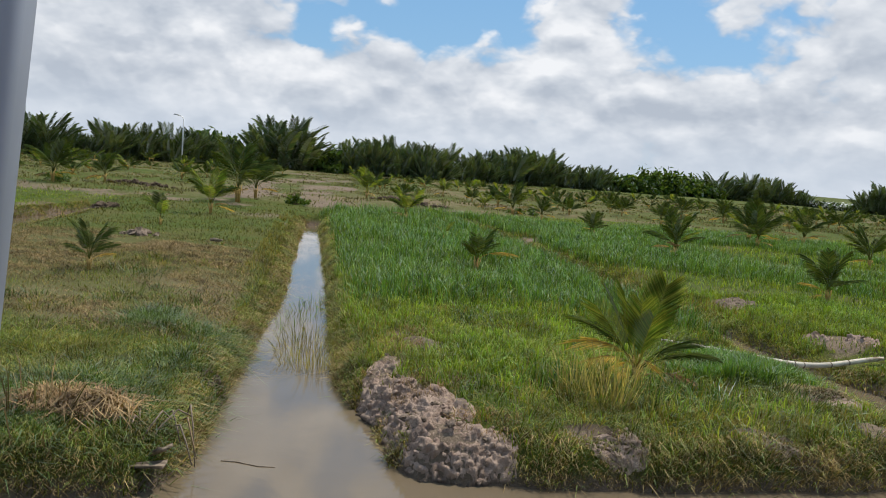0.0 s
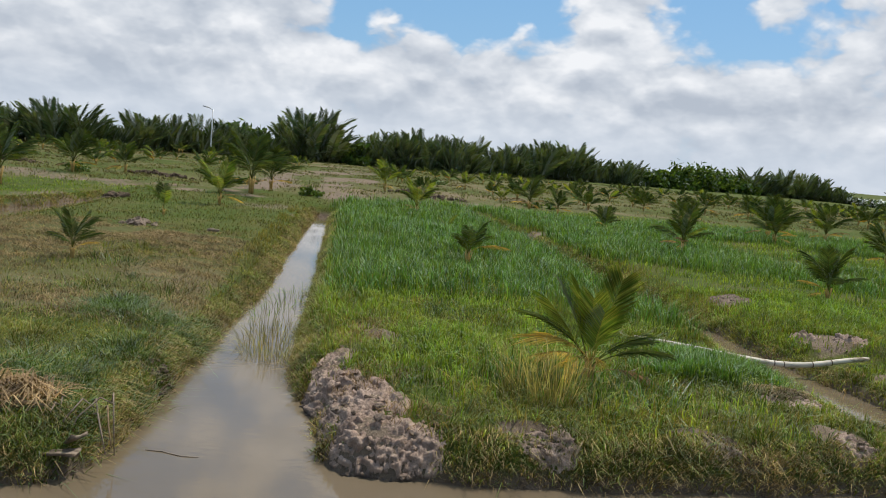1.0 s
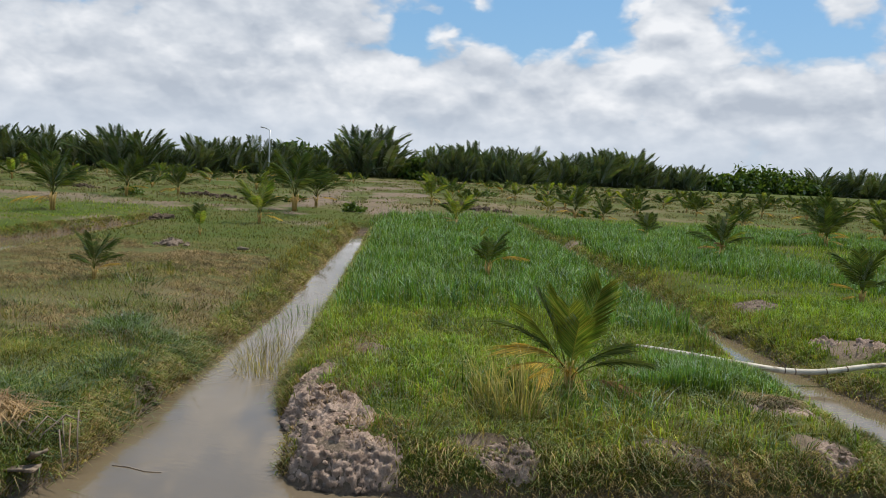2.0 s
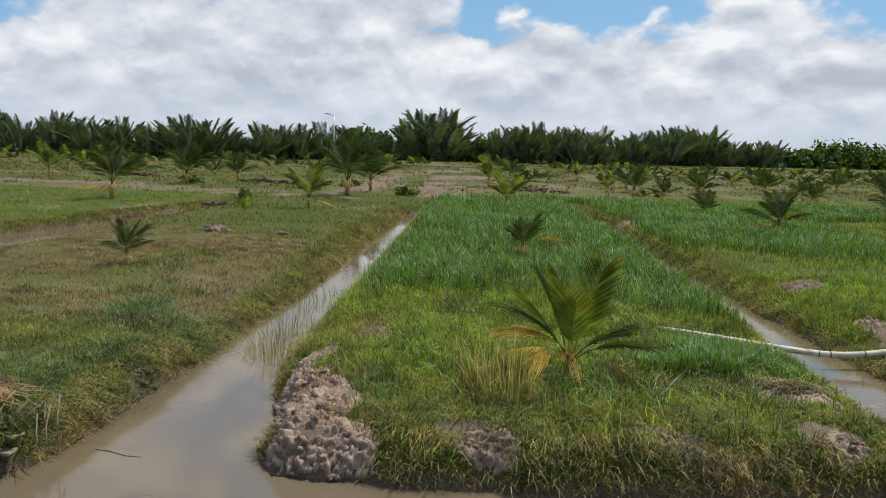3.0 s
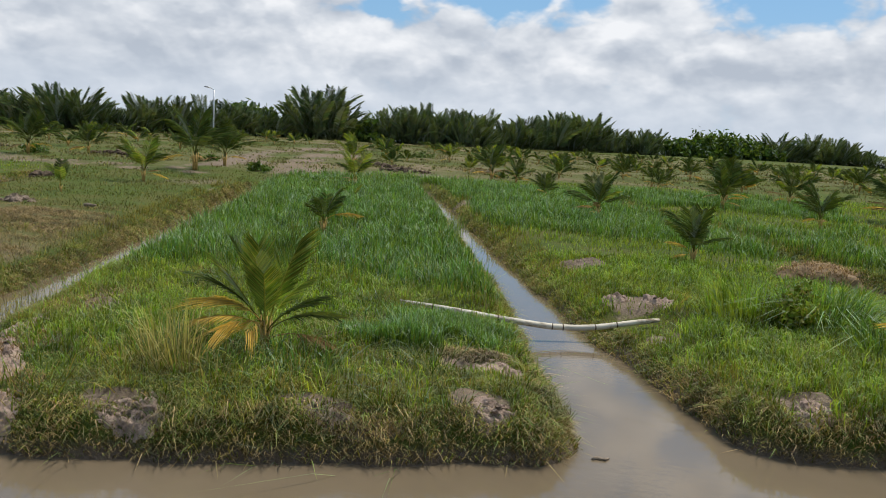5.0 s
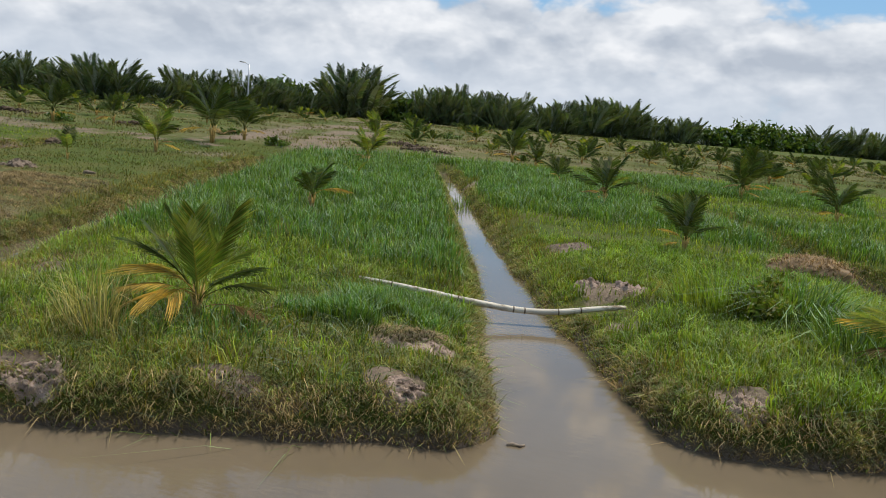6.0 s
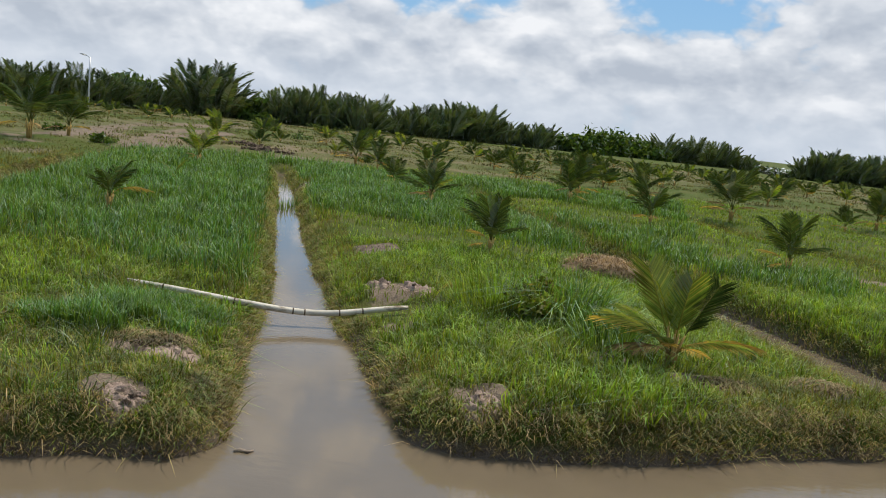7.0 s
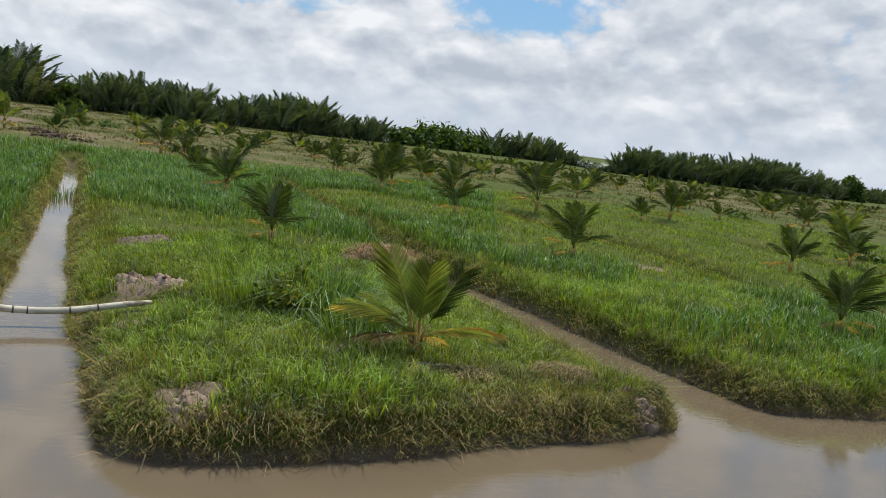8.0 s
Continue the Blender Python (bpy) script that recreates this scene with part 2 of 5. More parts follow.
FROND_YELLOW = leaf_material("palm_yellow", (0.46, 0.27, 0.040), (0.56, 0.38, 0.075), (0.36, 0.24, 0.06), 0.35, 2.0)
FROND_DRY = leaf_material("palm_dry", (0.26, 0.165, 0.065), (0.34, 0.235, 0.11), (0.20, 0.12, 0.055), 0.15, 2.0, 0.7, 0.04)
NIPA = leaf_material("nipa_green", (0.070, 0.070, 0.024), (0.056, 0.096, 0.034), (0.115, 0.130, 0.052), 0.28, 0.25, 0.35, 0.35, 0.3, 0.5)
BUSH = leaf_material("bush_green", (0.040, 0.070, 0.014), (0.075, 0.140, 0.022), (0.115, 0.160, 0.03), 0.32, 0.3, 0.4, 0.10)
BUNCH = leaf_material("bunch_grass", (0.17, 0.17, 0.045), (0.36, 0.36, 0.095), (0.46, 0.37, 0.15), 0.35, 2.0, 0.6, 0.04)
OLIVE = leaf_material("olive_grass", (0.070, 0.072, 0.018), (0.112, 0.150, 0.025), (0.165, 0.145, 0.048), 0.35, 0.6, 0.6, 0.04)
STALK = wood_material("stalk_ochre", (0.40, 0.27, 0.085), (0.24, 0.16, 0.055), 20)
STEM = wood_material("stem_brown", (0.24, 0.165, 0.095), (0.10, 0.07, 0.04), 16)
POLE = wood_material("peeled_pole", (0.60, 0.545, 0.45), (0.22, 0.165, 0.11), 9)
RING = wood_material("pole_ring", (0.10, 0.065, 0.045), (0.05, 0.035, 0.025), 20)
DRIFT = wood_material("drift_wood", (0.23, 0.18, 0.135), (0.07, 0.052, 0.038), 18)
# bluish white paint darkened to grey-blue for the post's backlit side
SHADED_WHITE = paint_material("shaded_white_paint", (0.27, 0.30, 0.37), 0.4)
STEEL = paint_material("galvanised_steel", (0.55, 0.56, 0.57), 0.45, 0.6)
PANEL = paint_material("solar_panel", (0.03, 0.04, 0.07), 0.2)
LENS = paint_material("lamp_lens", (0.75, 0.75, 0.72), 0.25)

# ---------------------------------------------------------------- helpers for meshes


def part(name, bm, mat, parent=None, label=""):
    """Link a bmesh as one mesh object, under a thing or a part."""
    me = bpy.data.meshes.new(name)
    bm.to_mesh(me)
    bm.free()
    for p in me.polygons:
        p.use_smooth = True
    me.materials.append(mat)
    ob = new(name, me)
    ob.parent = parent
    return tagged(ob, label)


def holder(name, m, label, category, group=""):
    ob = new(name)
    ob.empty_display_size = 0.1
    ob.matrix_world = m
    return tagged(ob, label, category, group)


def mesh_of(name, verts, loops, starts, mat, uv=None, smooth=False):
    """A mesh from arrays: vertices, corner indices, first corner of each face, and a map."""
    me = bpy.data.meshes.new(name)
    me.vertices.add(len(verts))
    me.vertices.foreach_set("co", np.ascontiguousarray(verts, dtype=np.float32).ravel())
    me.loops.add(len(loops))
    me.loops.foreach_set("vertex_index", np.ascontiguousarray(loops, dtype=np.int32))
    me.polygons.add(len(starts))
    me.polygons.foreach_set("loop_start", np.ascontiguousarray(starts, dtype=np.int32))
    if uv is not None:
        layer = me.uv_layers.new(name="blade")
        layer.data.foreach_set("uv", np.ascontiguousarray(uv, dtype=np.float32).ravel())
    me.polygons.foreach_set("use_smooth", np.full(len(starts), smooth))
    me.materials.append(mat)
    me.update(calc_edges=True)
    return me


RNG = np.random.default_rng(7)
LATTICE = np.random.default_rng(3).random((256, 256))


def vnoise(x, y, size, seed=0):
    """Smooth value noise, -1 to 1, with features of the given size in metres."""
    u, v = np.asarray(x) / size + seed * 17.3, np.asarray(y) / size + seed * 9.7
    i, j = np.floor(u).astype(int), np.floor(v).astype(int)
    f, g = u - i, v - j
    f, g = f * f * (3 - 2 * f), g * g * (3 - 2 * g)
    a, b = LATTICE[i % 256, j % 256], LATTICE[(i + 1) % 256, j % 256]
    c, d = LATTICE[i % 256, (j + 1) % 256], LATTICE[(i + 1) % 256, (j + 1) % 256]
    return 2 * ((a * (1 - f) + b * f) * (1 - g) + (c * (1 - f) + d * f) * g) - 1


def step(v, lo, hi):
    s = np.clip((np.asarray(v, dtype=float) - lo) / (hi - lo), 0, 1)
    return s * s * (3 - 2 * s)


# ---------------------------------------------------------------- the lie of the land (water at z = 0)
BANK_X = [-60, -10, -2.1, -1.6, 0.0, 1.7, 3.2, 4.1, 5.2, 6.0, 7.5, 8.2, 9.3, 10.5, 11.2, 12.2, 13.2, 14.5, 16.4, 18.5, 60]
BANK_Y = [-11, 3.9, 6.2, 6.45, 7.1, 7.42, 7.78, 8.03, 8.35, 8.6, 9.2, 9.25, 9.47, 9.95, 10.2, 10.55, 11.0, 11.8, 12.0, 12.5, 24]
DITCHES = {       # y, middle, half width
    "a": ([3, 15, 20, 25, 30, 31], [-10.6, -12.9, -13.2, -13.8, -14.4, -14.6], [2.2, 2.1, 1.5, 0.95, 0.4, 0.3], 30.8),
    "b": ([5.5, 7, 8.3, 10, 12.5, 15, 20, 27, 32], [-0.65, -0.88, -1.20, -1.73, -2.25, -2.72, -3.86, -5.47, -6.6],
          [1.1, 1.0, 0.90, 0.73, 0.62, 0.56, 0.52, 0.46, 0.40], 32.6),
    "c": ([8.2, 8.8, 10, 11.5, 13.2, 17, 22, 29, 38], [6.8, 6.65, 6.3, 5.9, 5.46, 4.5, 3.2, 1.47, -0.95],
          [1.0, 0.93, 0.85, 0.75, 0.57, 0.46, 0.42, 0.38, 0.34], 37.5),
    "d": ([10.5, 11.3, 12.5, 13.8, 16, 18.4, 28, 38], [14.3, 14.05, 13.75, 13.3, 12.62, 11.8, 9.4, 6.9],
          [0.95, 0.85, 0.72, 0.62, 0.54, 0.44, 0.34, 0.3], 36.5),
    "e": ([12, 14, 16, 38], [22.3, 21.6, 21.0, 15.2], [0.8, 0.5, 0.4, 0.32], 37.5),
    "f": ([14, 16, 18, 40], [30.3, 29.6, 29.0, 23.0], [0.8, 0.5, 0.4, 0.32], 39.5),
}


def back(x, y):
    """Distance towards the bare strip that ends the beds."""
    return y - 0.6 * np.clip(x, -14, 8)


def shore(x, y):
    """Metres from the water's edge, positive on land; corners rounded."""
    d = (y - np.interp(x, BANK_X, BANK_Y)) * 0.96
    for ys, cs, hs, end in DITCHES.values():
        e = (np.abs(x - np.interp(y, ys, cs)) - np.interp(y, ys, hs)) * 0.97
        e = np.maximum(e, (y - end) * 0.9)
        k = 0.55
        m = np.clip(0.5 + 0.5 * (e - d) / k, 0, 1)
        d = e * (1 - m) + d * m - k * m * (1 - m)
    return d + 0.05 * vnoise(x, y, 0.55, 1) + 0.03 * vnoise(x, y, 0.2, 2) + 0.06


def land(x, y):
    """Height of the ground."""
    x, y = np.asarray(x, dtype=float), np.asarray(y, dtype=float)
    d = shore(x, y)
    far = step(back(x, y), 39, 46)
    rough = spots(x, y, BARE)
    top = rough * (0.05 * vnoise(x, y, 0.17, 31) + 0.05 * vnoise(x, y, 0.4, 32)) + 0.42 + 0.05 * vnoise(x, y, 3.1, 3) + 0.025 * vnoise(x, y, 0.7, 4) + 0.05 * far + 0.05 * far * vnoise(x, y, 1.3, 5)
    top = top + 0.10 * far * vnoise(x, y, 9.0, 6)
    top = top - 0.17 * spots(x, y, [(4.6, 12.8, 1.1, 0.55)]) - 0.15 * spots(x, y, [(6.7, 13.4, 0.9, 0.7)])
    soft_edge = np.where(y - np.interp(x, BANK_X, BANK_Y) < 0.8, 0.16, 0.25)
    slope = step(x, 9.5, 11.0) * (x < np.interp(y, *DITCHES["d"][:2])) * step(y, 11.2, 12.2) * (1 - step(y, 18, 22))
    beside_c = (x > np.interp(y, *DITCHES["c"][:2])) * (x < 9.5) * step(y, 10.0, 12.0) * (1 - step(y, 20, 26))
    soft_edge = soft_edge + 0.5 * slope + 0.16 * beside_c + left_bed(x, y) * (x > np.interp(y, *DITCHES["b"][:2]) - 3.0) * (0.30 * step(y, 9.5, 11.5) * (1 - step(y, 20, 24)) - 0.08 * step(y, 6.5, 8.0) * (1 - step(y, 9, 11)))
    h = np.where(d > 0, top * (1 - np.exp(-np.maximum(d, 0) / soft_edge)), -0.6 * (1 - np.exp(np.minimum(d, 0) / 0.35)))
    # the raised path on the near side of the canal
    road = 1.28 + 0.03 * vnoise(x, y, 1.2, 7)
    edge = 1.9 + 0.29 * x - y
    return np.where(edge > -2.5, -0.6 + (road + 0.6) * step(edge, -1.6, 0.6), h)


def spots(x, y, places):
    """1 within soft-edged ovals of (x, y, rx, ry)."""
    s = np.zeros(np.shape(x))
    for a, b, rx, ry in places:
        r = np.hypot((x - a) / rx, (y - b) / ry) + 0.35 * vnoise(x, y, 0.45, 8)
        s = np.maximum(s, 1 - step(r, 0.65, 1.1))
    return s


BARE = [(4.75, 9.8, 0.55, 0.42), (4.95, 8.6, 0.35, 0.3), (6.6, 14.3, 0.55, 0.5), (5.9, 18.0, 0.6, 0.75), (10.4, 10.9, 0.45, 0.3), (11.8, 11.3, 0.4, 0.3),
        (1.85, 7.75, 0.45, 0.25), (3.6, 8.15, 0.7, 0.2), (0.45, 7.45, 0.65, 0.38), (0.02, 8.2, 0.42, 0.85), (-0.42, 9.5, 0.28, 0.75), (-0.35, 11.3, 0.3, 0.28), (8.0, 9.7, 0.35, 0.25),
        (12.6, 10.8, 0.3, 0.25), (17, 21.5, 0.7, 0.5), (19, 22.8, 0.6, 0.4), (9.4, 11.5, 0.4, 0.35), (-2.2, 8.7, 0.35, 0.25), 
        (6.95, 12.4, 0.3, 0.25), (-0.15, 10.7, 0.3, 0.5), (8.3, 15.0, 0.3, 0.3), (1.8, 30.3, 0.8, 0.8)]


def left_bed(x, y):
    return (x < np.interp(y, *DITCHES["b"][:2])).astype(float)


def straw_cover(x, y):
    """Mown dry grass of the bed beside the first ditch, and the dry field behind."""
    bed = step(y, 9.0, 11.0) * (1 - step(y, 18.5, 21.5)) * (1 - step(x + 0.24 * y, -0.7, 0.3)) * step(x + 0.24 * y, -9.0, -8.0)
    bed = bed * (0.75 + 0.5 * vnoise(x, y, 1.6, 9))
    field = (1 - step(y, 118, 135)) * step(back(x, y), 41, 45) * (0.42 + 0.55 * vnoise(x, y, 6.0, 10) - 0.25 * step(x, 5, 25) * (1 - step(y, 45, 70)) + 0.2 * step(y, 50, 80))
    return np.clip(np.maximum(bed, field), 0, 1)


def bare_cover(x, y):
    s = spots(x, y, BARE)
    t = back(x, y)
    track = step(t, 40, 44) * (1 - step(np.abs(x + 0.2 * (y - 38) + 9.0), 2.5, 5.0)) * (1 - step(y, 100, 112)) * (0.55 + 0.6 * vnoise(x, y * 0.3, 1.5, 40))
    strip = step(t, 39.5, 41) * (1 - step(t, 44, 47.0)) * (1 - step(x, 0, 7)) * (0.5 + 0.6 * vnoise(x, y, 1.4, 11))
    meadow = left_bed(x, y) * step(y, 20, 24) * (1 - step(t, 38, 40)) * 0.55 * step(vnoise(x, y, 2.2, 39), 0.0, 0.5)
    rows = step(t, 44, 48) * (1 - step(y, 90, 120)) * step(vnoise(x + 0.25 * y, y * 0.12, 2.6, 12), 0.05, 0.55) * (0.42 - 0.25 * step(x, 2, 12))
    road = step(1.9 + 0.29 * x - y, -0.2, 0.6)
    return np.clip(np.maximum.reduce([s, strip, rows, road, meadow, track]), 0, 1)


# bare clay breaking through the turf
CLAY = [(0.50, 7.42, 0.66, 0.42), (0.02, 8.15, 0.42, 0.85), (-0.44, 9.45, 0.24, 0.75), (-0.22, 8.75, 0.30, 0.55), (0.34, 7.85, 0.46, 0.46), (4.85, 9.8, 0.5, 0.33), (5.02, 8.58, 0.21, 0.15), (6.35, 14.62, 0.26, 0.3), (6.95, 14.25, 0.36, 0.26),
        (7.98, 9.5, 0.24, 0.17), (12.65, 10.75, 0.16, 0.15), (2.0, 7.66, 0.34, 0.20), (5.9, 18.0, 0.5, 0.6), (3.5, 8.12, 0.45, 0.10), (-2.0, 6.42, 0.3, 0.16)]


def axis(parts):
    out = [np.arange(a, b, s) for a, b, s in parts]
    return np.concatenate(out)


def ground_sheet():
    fan = np.array([26, 30, 36, 44, 56, 72, 95, 130, 180, 260, 400, 700, 1200, 2200, 4500.0])
    gx = np.concatenate([-fan[::-1] + 8, axis([(-17, -4, 0.14), (-4, 16.5, 0.085), (16.5, 32, 0.16)]), fan + 8])
    gy = np.concatenate([[-4500, -1200, -300, -90, -30, -12, -6], axis([(-3, 6, 0.35), (6, 13.2, 0.07), (13.2, 22, 0.15), (22, 40, 0.3), (40, 70, 1.0), (70, 140, 3.0)]),
                         [150, 180, 230, 320, 480, 800, 1500, 2600, 4500]])
    gx = np.unique(np.round(gx, 4))
    gy = np.unique(np.round(gy, 4))
    X, Y = np.meshgrid(gx, gy)
    Z = land(X, Y)
    nx, ny = len(gx), len(gy)
    i = (np.arange(ny - 1)[:, None] * nx + np.arange(nx - 1)[None, :]).ravel()
    quads = np.stack([i, i + 1, i + nx + 1, i + nx], 1).ravel()
    me = mesh_of("ground", np.stack([X, Y, Z], -1).reshape(-1, 3), quads, np.arange(0, len(quads), 4), EARTH, smooth=True)
    d = shore(X, Y)
    wet = np.where(1.9 + 0.29 * X - Y > -2.5, 0, 1 - step(Z, 0.03, 0.22)) * (d < 1.2)
    col = np.stack([straw_cover(X, Y), bare_cover(X, Y), wet, np.ones_like(X)], -1).reshape(-1, 4)
    layer = me.color_attributes.new("cover", "FLOAT_COLOR", "POINT")
    layer.data.foreach_set("color", col.astype(np.float32).ravel())
    me.color_attributes.active_color = layer
    return tagged(new("ground", me), "flat farmland of grass, straw and bare clay cut by ditches", "ground", kind="structure")


ground_sheet()
bm = bmesh.new()
bmesh.ops.create_grid(bm, x_segments=1, y_segments=1, size=1)
bmesh.ops.scale(bm, vec=(70, 32, 1), verts=bm.verts)
bmesh.ops.translate(bm, vec=(5, 9, 0), verts=bm.verts)
tagged(part("water", bm, WATER), "still muddy brown water in the canal and ditches", "water", kind="structure")

# ---------------------------------------------------------------- grass


def blades(name, label, category, mat, x, y, height, width, lean=0.35, away=None, hang=0.0, sink=0.02, z=None, tangle=0.0):
    """One object of many grass blades: two leaning segments each, ending in a point."""
    if z is None:
        k = RNG.random(len(x)) > np.maximum(0.985 * spots(x, y, CLAY[:9]), 0.62 * spots(x, y, CLAY[9:]))
        height, width = np.broadcast_to(height, x.shape)[k], np.broadcast_to(width, x.shape)[k]
        away = None if away is None else (away[0][k], away[1][k])
        x, y = x[k], y[k]
        z = land(x, y)
    n = len(x)
    a = RNG.random(n) * 2 * np.pi
    dx, dy = np.cos(a), np.sin(a)
    if away is not None:
        dx, dy = dx * 0.6 + away[0], dy * 0.6 + away[1]
    s = lean * (0.15 + RNG.random(n) * 1.6)
    h = height * (0.6 + 0.8 * RNG.random(n))
    b = a + np.pi / 2 + (RNG.random(n) - 0.5)
    wx, wy = np.cos(b) * width * 0.5, np.sin(b) * width * 0.5
    foot = np.stack([x, y, z - sink], 1)
    mid = foot + np.stack([dx * s * h * 0.35, dy * s * h * 0.35, h * (0.6 - 0.25 * hang)], 1)
    if tangle:
        c = RNG.random(n) * 2 * np.pi
        mid = mid + np.stack([np.cos(c) * h * tangle, np.sin(c) * h * tangle, (RNG.random(n) - 0.5) * h * tangle], 1)
    tip = foot + np.stack([dx * s * h, dy * s * h, h * (1.0 - 1.35 * hang * RNG.random(n) * 1.6) * np.maximum(0.15, 1 - 0.3 * s * s)], 1)
    side = np.stack([wx, wy, np.zeros(n)], 1)
    V = np.stack([foot - side, foot + side, mid + side * 0.8, mid - side * 0.8, tip], 1)
    base = (np.arange(n) * 5)[:, None]
    loops = (base + np.array([[0, 1, 2, 3, 3, 2, 4]])).ravel()
    starts = (np.arange(n) * 7)[:, None] + np.array([[0, 4]])
    r = RNG.random(n)[:, None]
    uv = np.stack([np.repeat(r, 7, 1), np.tile(np.array([[0, 0, 0.55, 0.55, 0.55, 0.55, 1.0]]), (n, 1))], -1)
    me = mesh_of(name, V.reshape(-1, 3), loops, starts.ravel(), mat, uv.reshape(-1, 2))
    return tagged(new(name, me), label, category, kind="stuff")


def scatter(n, x0, x1, y0, y1, keep):
    """Up to n places in a box, kept by a chance between 0 and 1."""
    x, y = RNG.uniform(x0, x1, n), RNG.uniform(y0, y1, n)
    k = RNG.random(n) < keep(x, y)
    return x[k], y[k]


def on_land(x, y, inset=0.03):
    return (shore(x, y) > inset).astype(float)


def bed_b(x, y):
    """1 on the bed between the first two ditches."""
    return ((x > np.interp(y, *DITCHES["b"][:2])) & (x < np.interp(y, *DITCHES["c"][:2])) & (y < 42)).astype(float)


def blue_zone(x, y):
    """Where the tall blue-green grass stands."""
    t = y + 0.1 * x + 0.9 * vnoise(x, y, 1.8, 13)
    b = bed_b(x, y) * np.maximum(step(t, 13.0, 14.4), spots(x, y, [(4.2, 11.4, 1.1, 0.95), (3.6, 10.3, 0.6, 0.4), (2.9, 9.05, 1.2, 0.55), (1.5, 9.3, 0.6, 0.4)]))
    r = (1 - bed_b(x, y)) * (1 - left_bed(x, y))
    band = step(vnoise(x + 0.25 * y, y, 5.0, 14) + 0.4 * step(y, 19, 24) - 0.9 * spots(x, y, [(13, 26, 3.5, 3)]), -0.05, 0.35)
    b = np.maximum(b, r * step(y + 0.2 * (x - 5), 19.0, 21.5) * band * (x < 9 + 0.2 * y))
    b = np.maximum(b, r * spots(x, y, [(17.0, 14.5, 2.6, 1.9), (14.5, 19.5, 1.8, 1.6), (10.5, 22, 2.5, 2.0), (20, 17, 3, 2)]))
    return b * (1 - step(back(x, y), 39.5, 42.0)) * step(shore(x, y), 0.15, 0.5)


def open_soil(x, y):
    return 1 - 0.93 * spots(x, y, BARE)


# thick turf along the canal
x = RNG.uniform(-6.5, 17.5, 280000)
y = np.interp(x, BANK_X, BANK_Y) + RNG.uniform(0.0, 3.6, len(x)) ** 1.0
k = RNG.random(len(x)) < on_land(x, y, 0.12) * open_soil(x, y) * (1 - 0.85 * straw_cover(x, y)) * (0.62 + 0.38 * vnoise(x, y, 0.4, 15)) * (1 - 0.7 * blue_zone(x, y))
x, y = x[k], y[k]
hh = 0.075 + 0.045 * vnoise(x, y, 0.6, 16)
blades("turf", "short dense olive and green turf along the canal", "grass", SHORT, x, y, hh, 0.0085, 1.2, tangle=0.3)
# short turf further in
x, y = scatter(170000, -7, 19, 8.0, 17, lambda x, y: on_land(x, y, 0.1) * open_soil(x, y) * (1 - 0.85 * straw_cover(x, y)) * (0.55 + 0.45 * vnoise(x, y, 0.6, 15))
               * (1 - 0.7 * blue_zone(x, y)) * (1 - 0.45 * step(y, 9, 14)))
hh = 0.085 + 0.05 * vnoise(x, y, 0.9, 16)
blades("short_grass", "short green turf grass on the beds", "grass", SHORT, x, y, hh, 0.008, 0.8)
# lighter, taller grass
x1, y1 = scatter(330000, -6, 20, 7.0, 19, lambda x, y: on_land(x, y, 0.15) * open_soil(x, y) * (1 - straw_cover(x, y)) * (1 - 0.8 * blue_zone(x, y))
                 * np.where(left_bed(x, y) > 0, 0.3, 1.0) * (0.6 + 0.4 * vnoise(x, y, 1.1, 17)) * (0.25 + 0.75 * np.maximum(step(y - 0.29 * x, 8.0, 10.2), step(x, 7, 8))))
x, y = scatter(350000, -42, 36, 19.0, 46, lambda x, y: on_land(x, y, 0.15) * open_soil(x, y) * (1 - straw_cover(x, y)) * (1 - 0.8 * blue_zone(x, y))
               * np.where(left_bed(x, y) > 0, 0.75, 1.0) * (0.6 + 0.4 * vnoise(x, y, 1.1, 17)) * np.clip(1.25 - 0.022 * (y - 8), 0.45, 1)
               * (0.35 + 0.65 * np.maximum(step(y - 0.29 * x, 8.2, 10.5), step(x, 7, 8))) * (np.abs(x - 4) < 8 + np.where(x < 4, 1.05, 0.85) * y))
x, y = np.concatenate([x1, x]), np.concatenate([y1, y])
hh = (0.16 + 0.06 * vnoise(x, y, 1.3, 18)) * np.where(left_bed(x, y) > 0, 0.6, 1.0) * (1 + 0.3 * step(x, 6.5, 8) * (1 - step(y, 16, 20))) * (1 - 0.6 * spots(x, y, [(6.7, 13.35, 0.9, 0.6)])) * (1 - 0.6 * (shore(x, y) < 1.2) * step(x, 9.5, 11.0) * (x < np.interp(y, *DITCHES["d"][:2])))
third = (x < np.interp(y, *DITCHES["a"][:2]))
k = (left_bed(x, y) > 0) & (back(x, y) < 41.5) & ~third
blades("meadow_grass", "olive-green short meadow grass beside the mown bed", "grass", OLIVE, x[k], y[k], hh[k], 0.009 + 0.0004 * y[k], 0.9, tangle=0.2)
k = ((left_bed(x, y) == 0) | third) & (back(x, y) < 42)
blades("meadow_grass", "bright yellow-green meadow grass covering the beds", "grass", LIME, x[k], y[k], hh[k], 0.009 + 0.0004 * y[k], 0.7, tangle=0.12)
# tall blue-green grass
x2, y2 = scatter(26000, 3.0, 5.4, 10.0, 12.6, lambda x, y: on_land(x, y, 0.2) * open_soil(x, y) * blue_zone(x, y))
x, y = scatter(530000, -8, 26, 8.5, 42, lambda x, y: on_land(x, y, 0.2) * open_soil(x, y) * blue_zone(x, y) * (0.6 + 0.4 * vnoise(x, y, 0.5, 19)) * np.clip(1.3 - 0.03 * (y - 10), 0.5, 1))
x, y = np.concatenate([x2, x]), np.concatenate([y2, y])
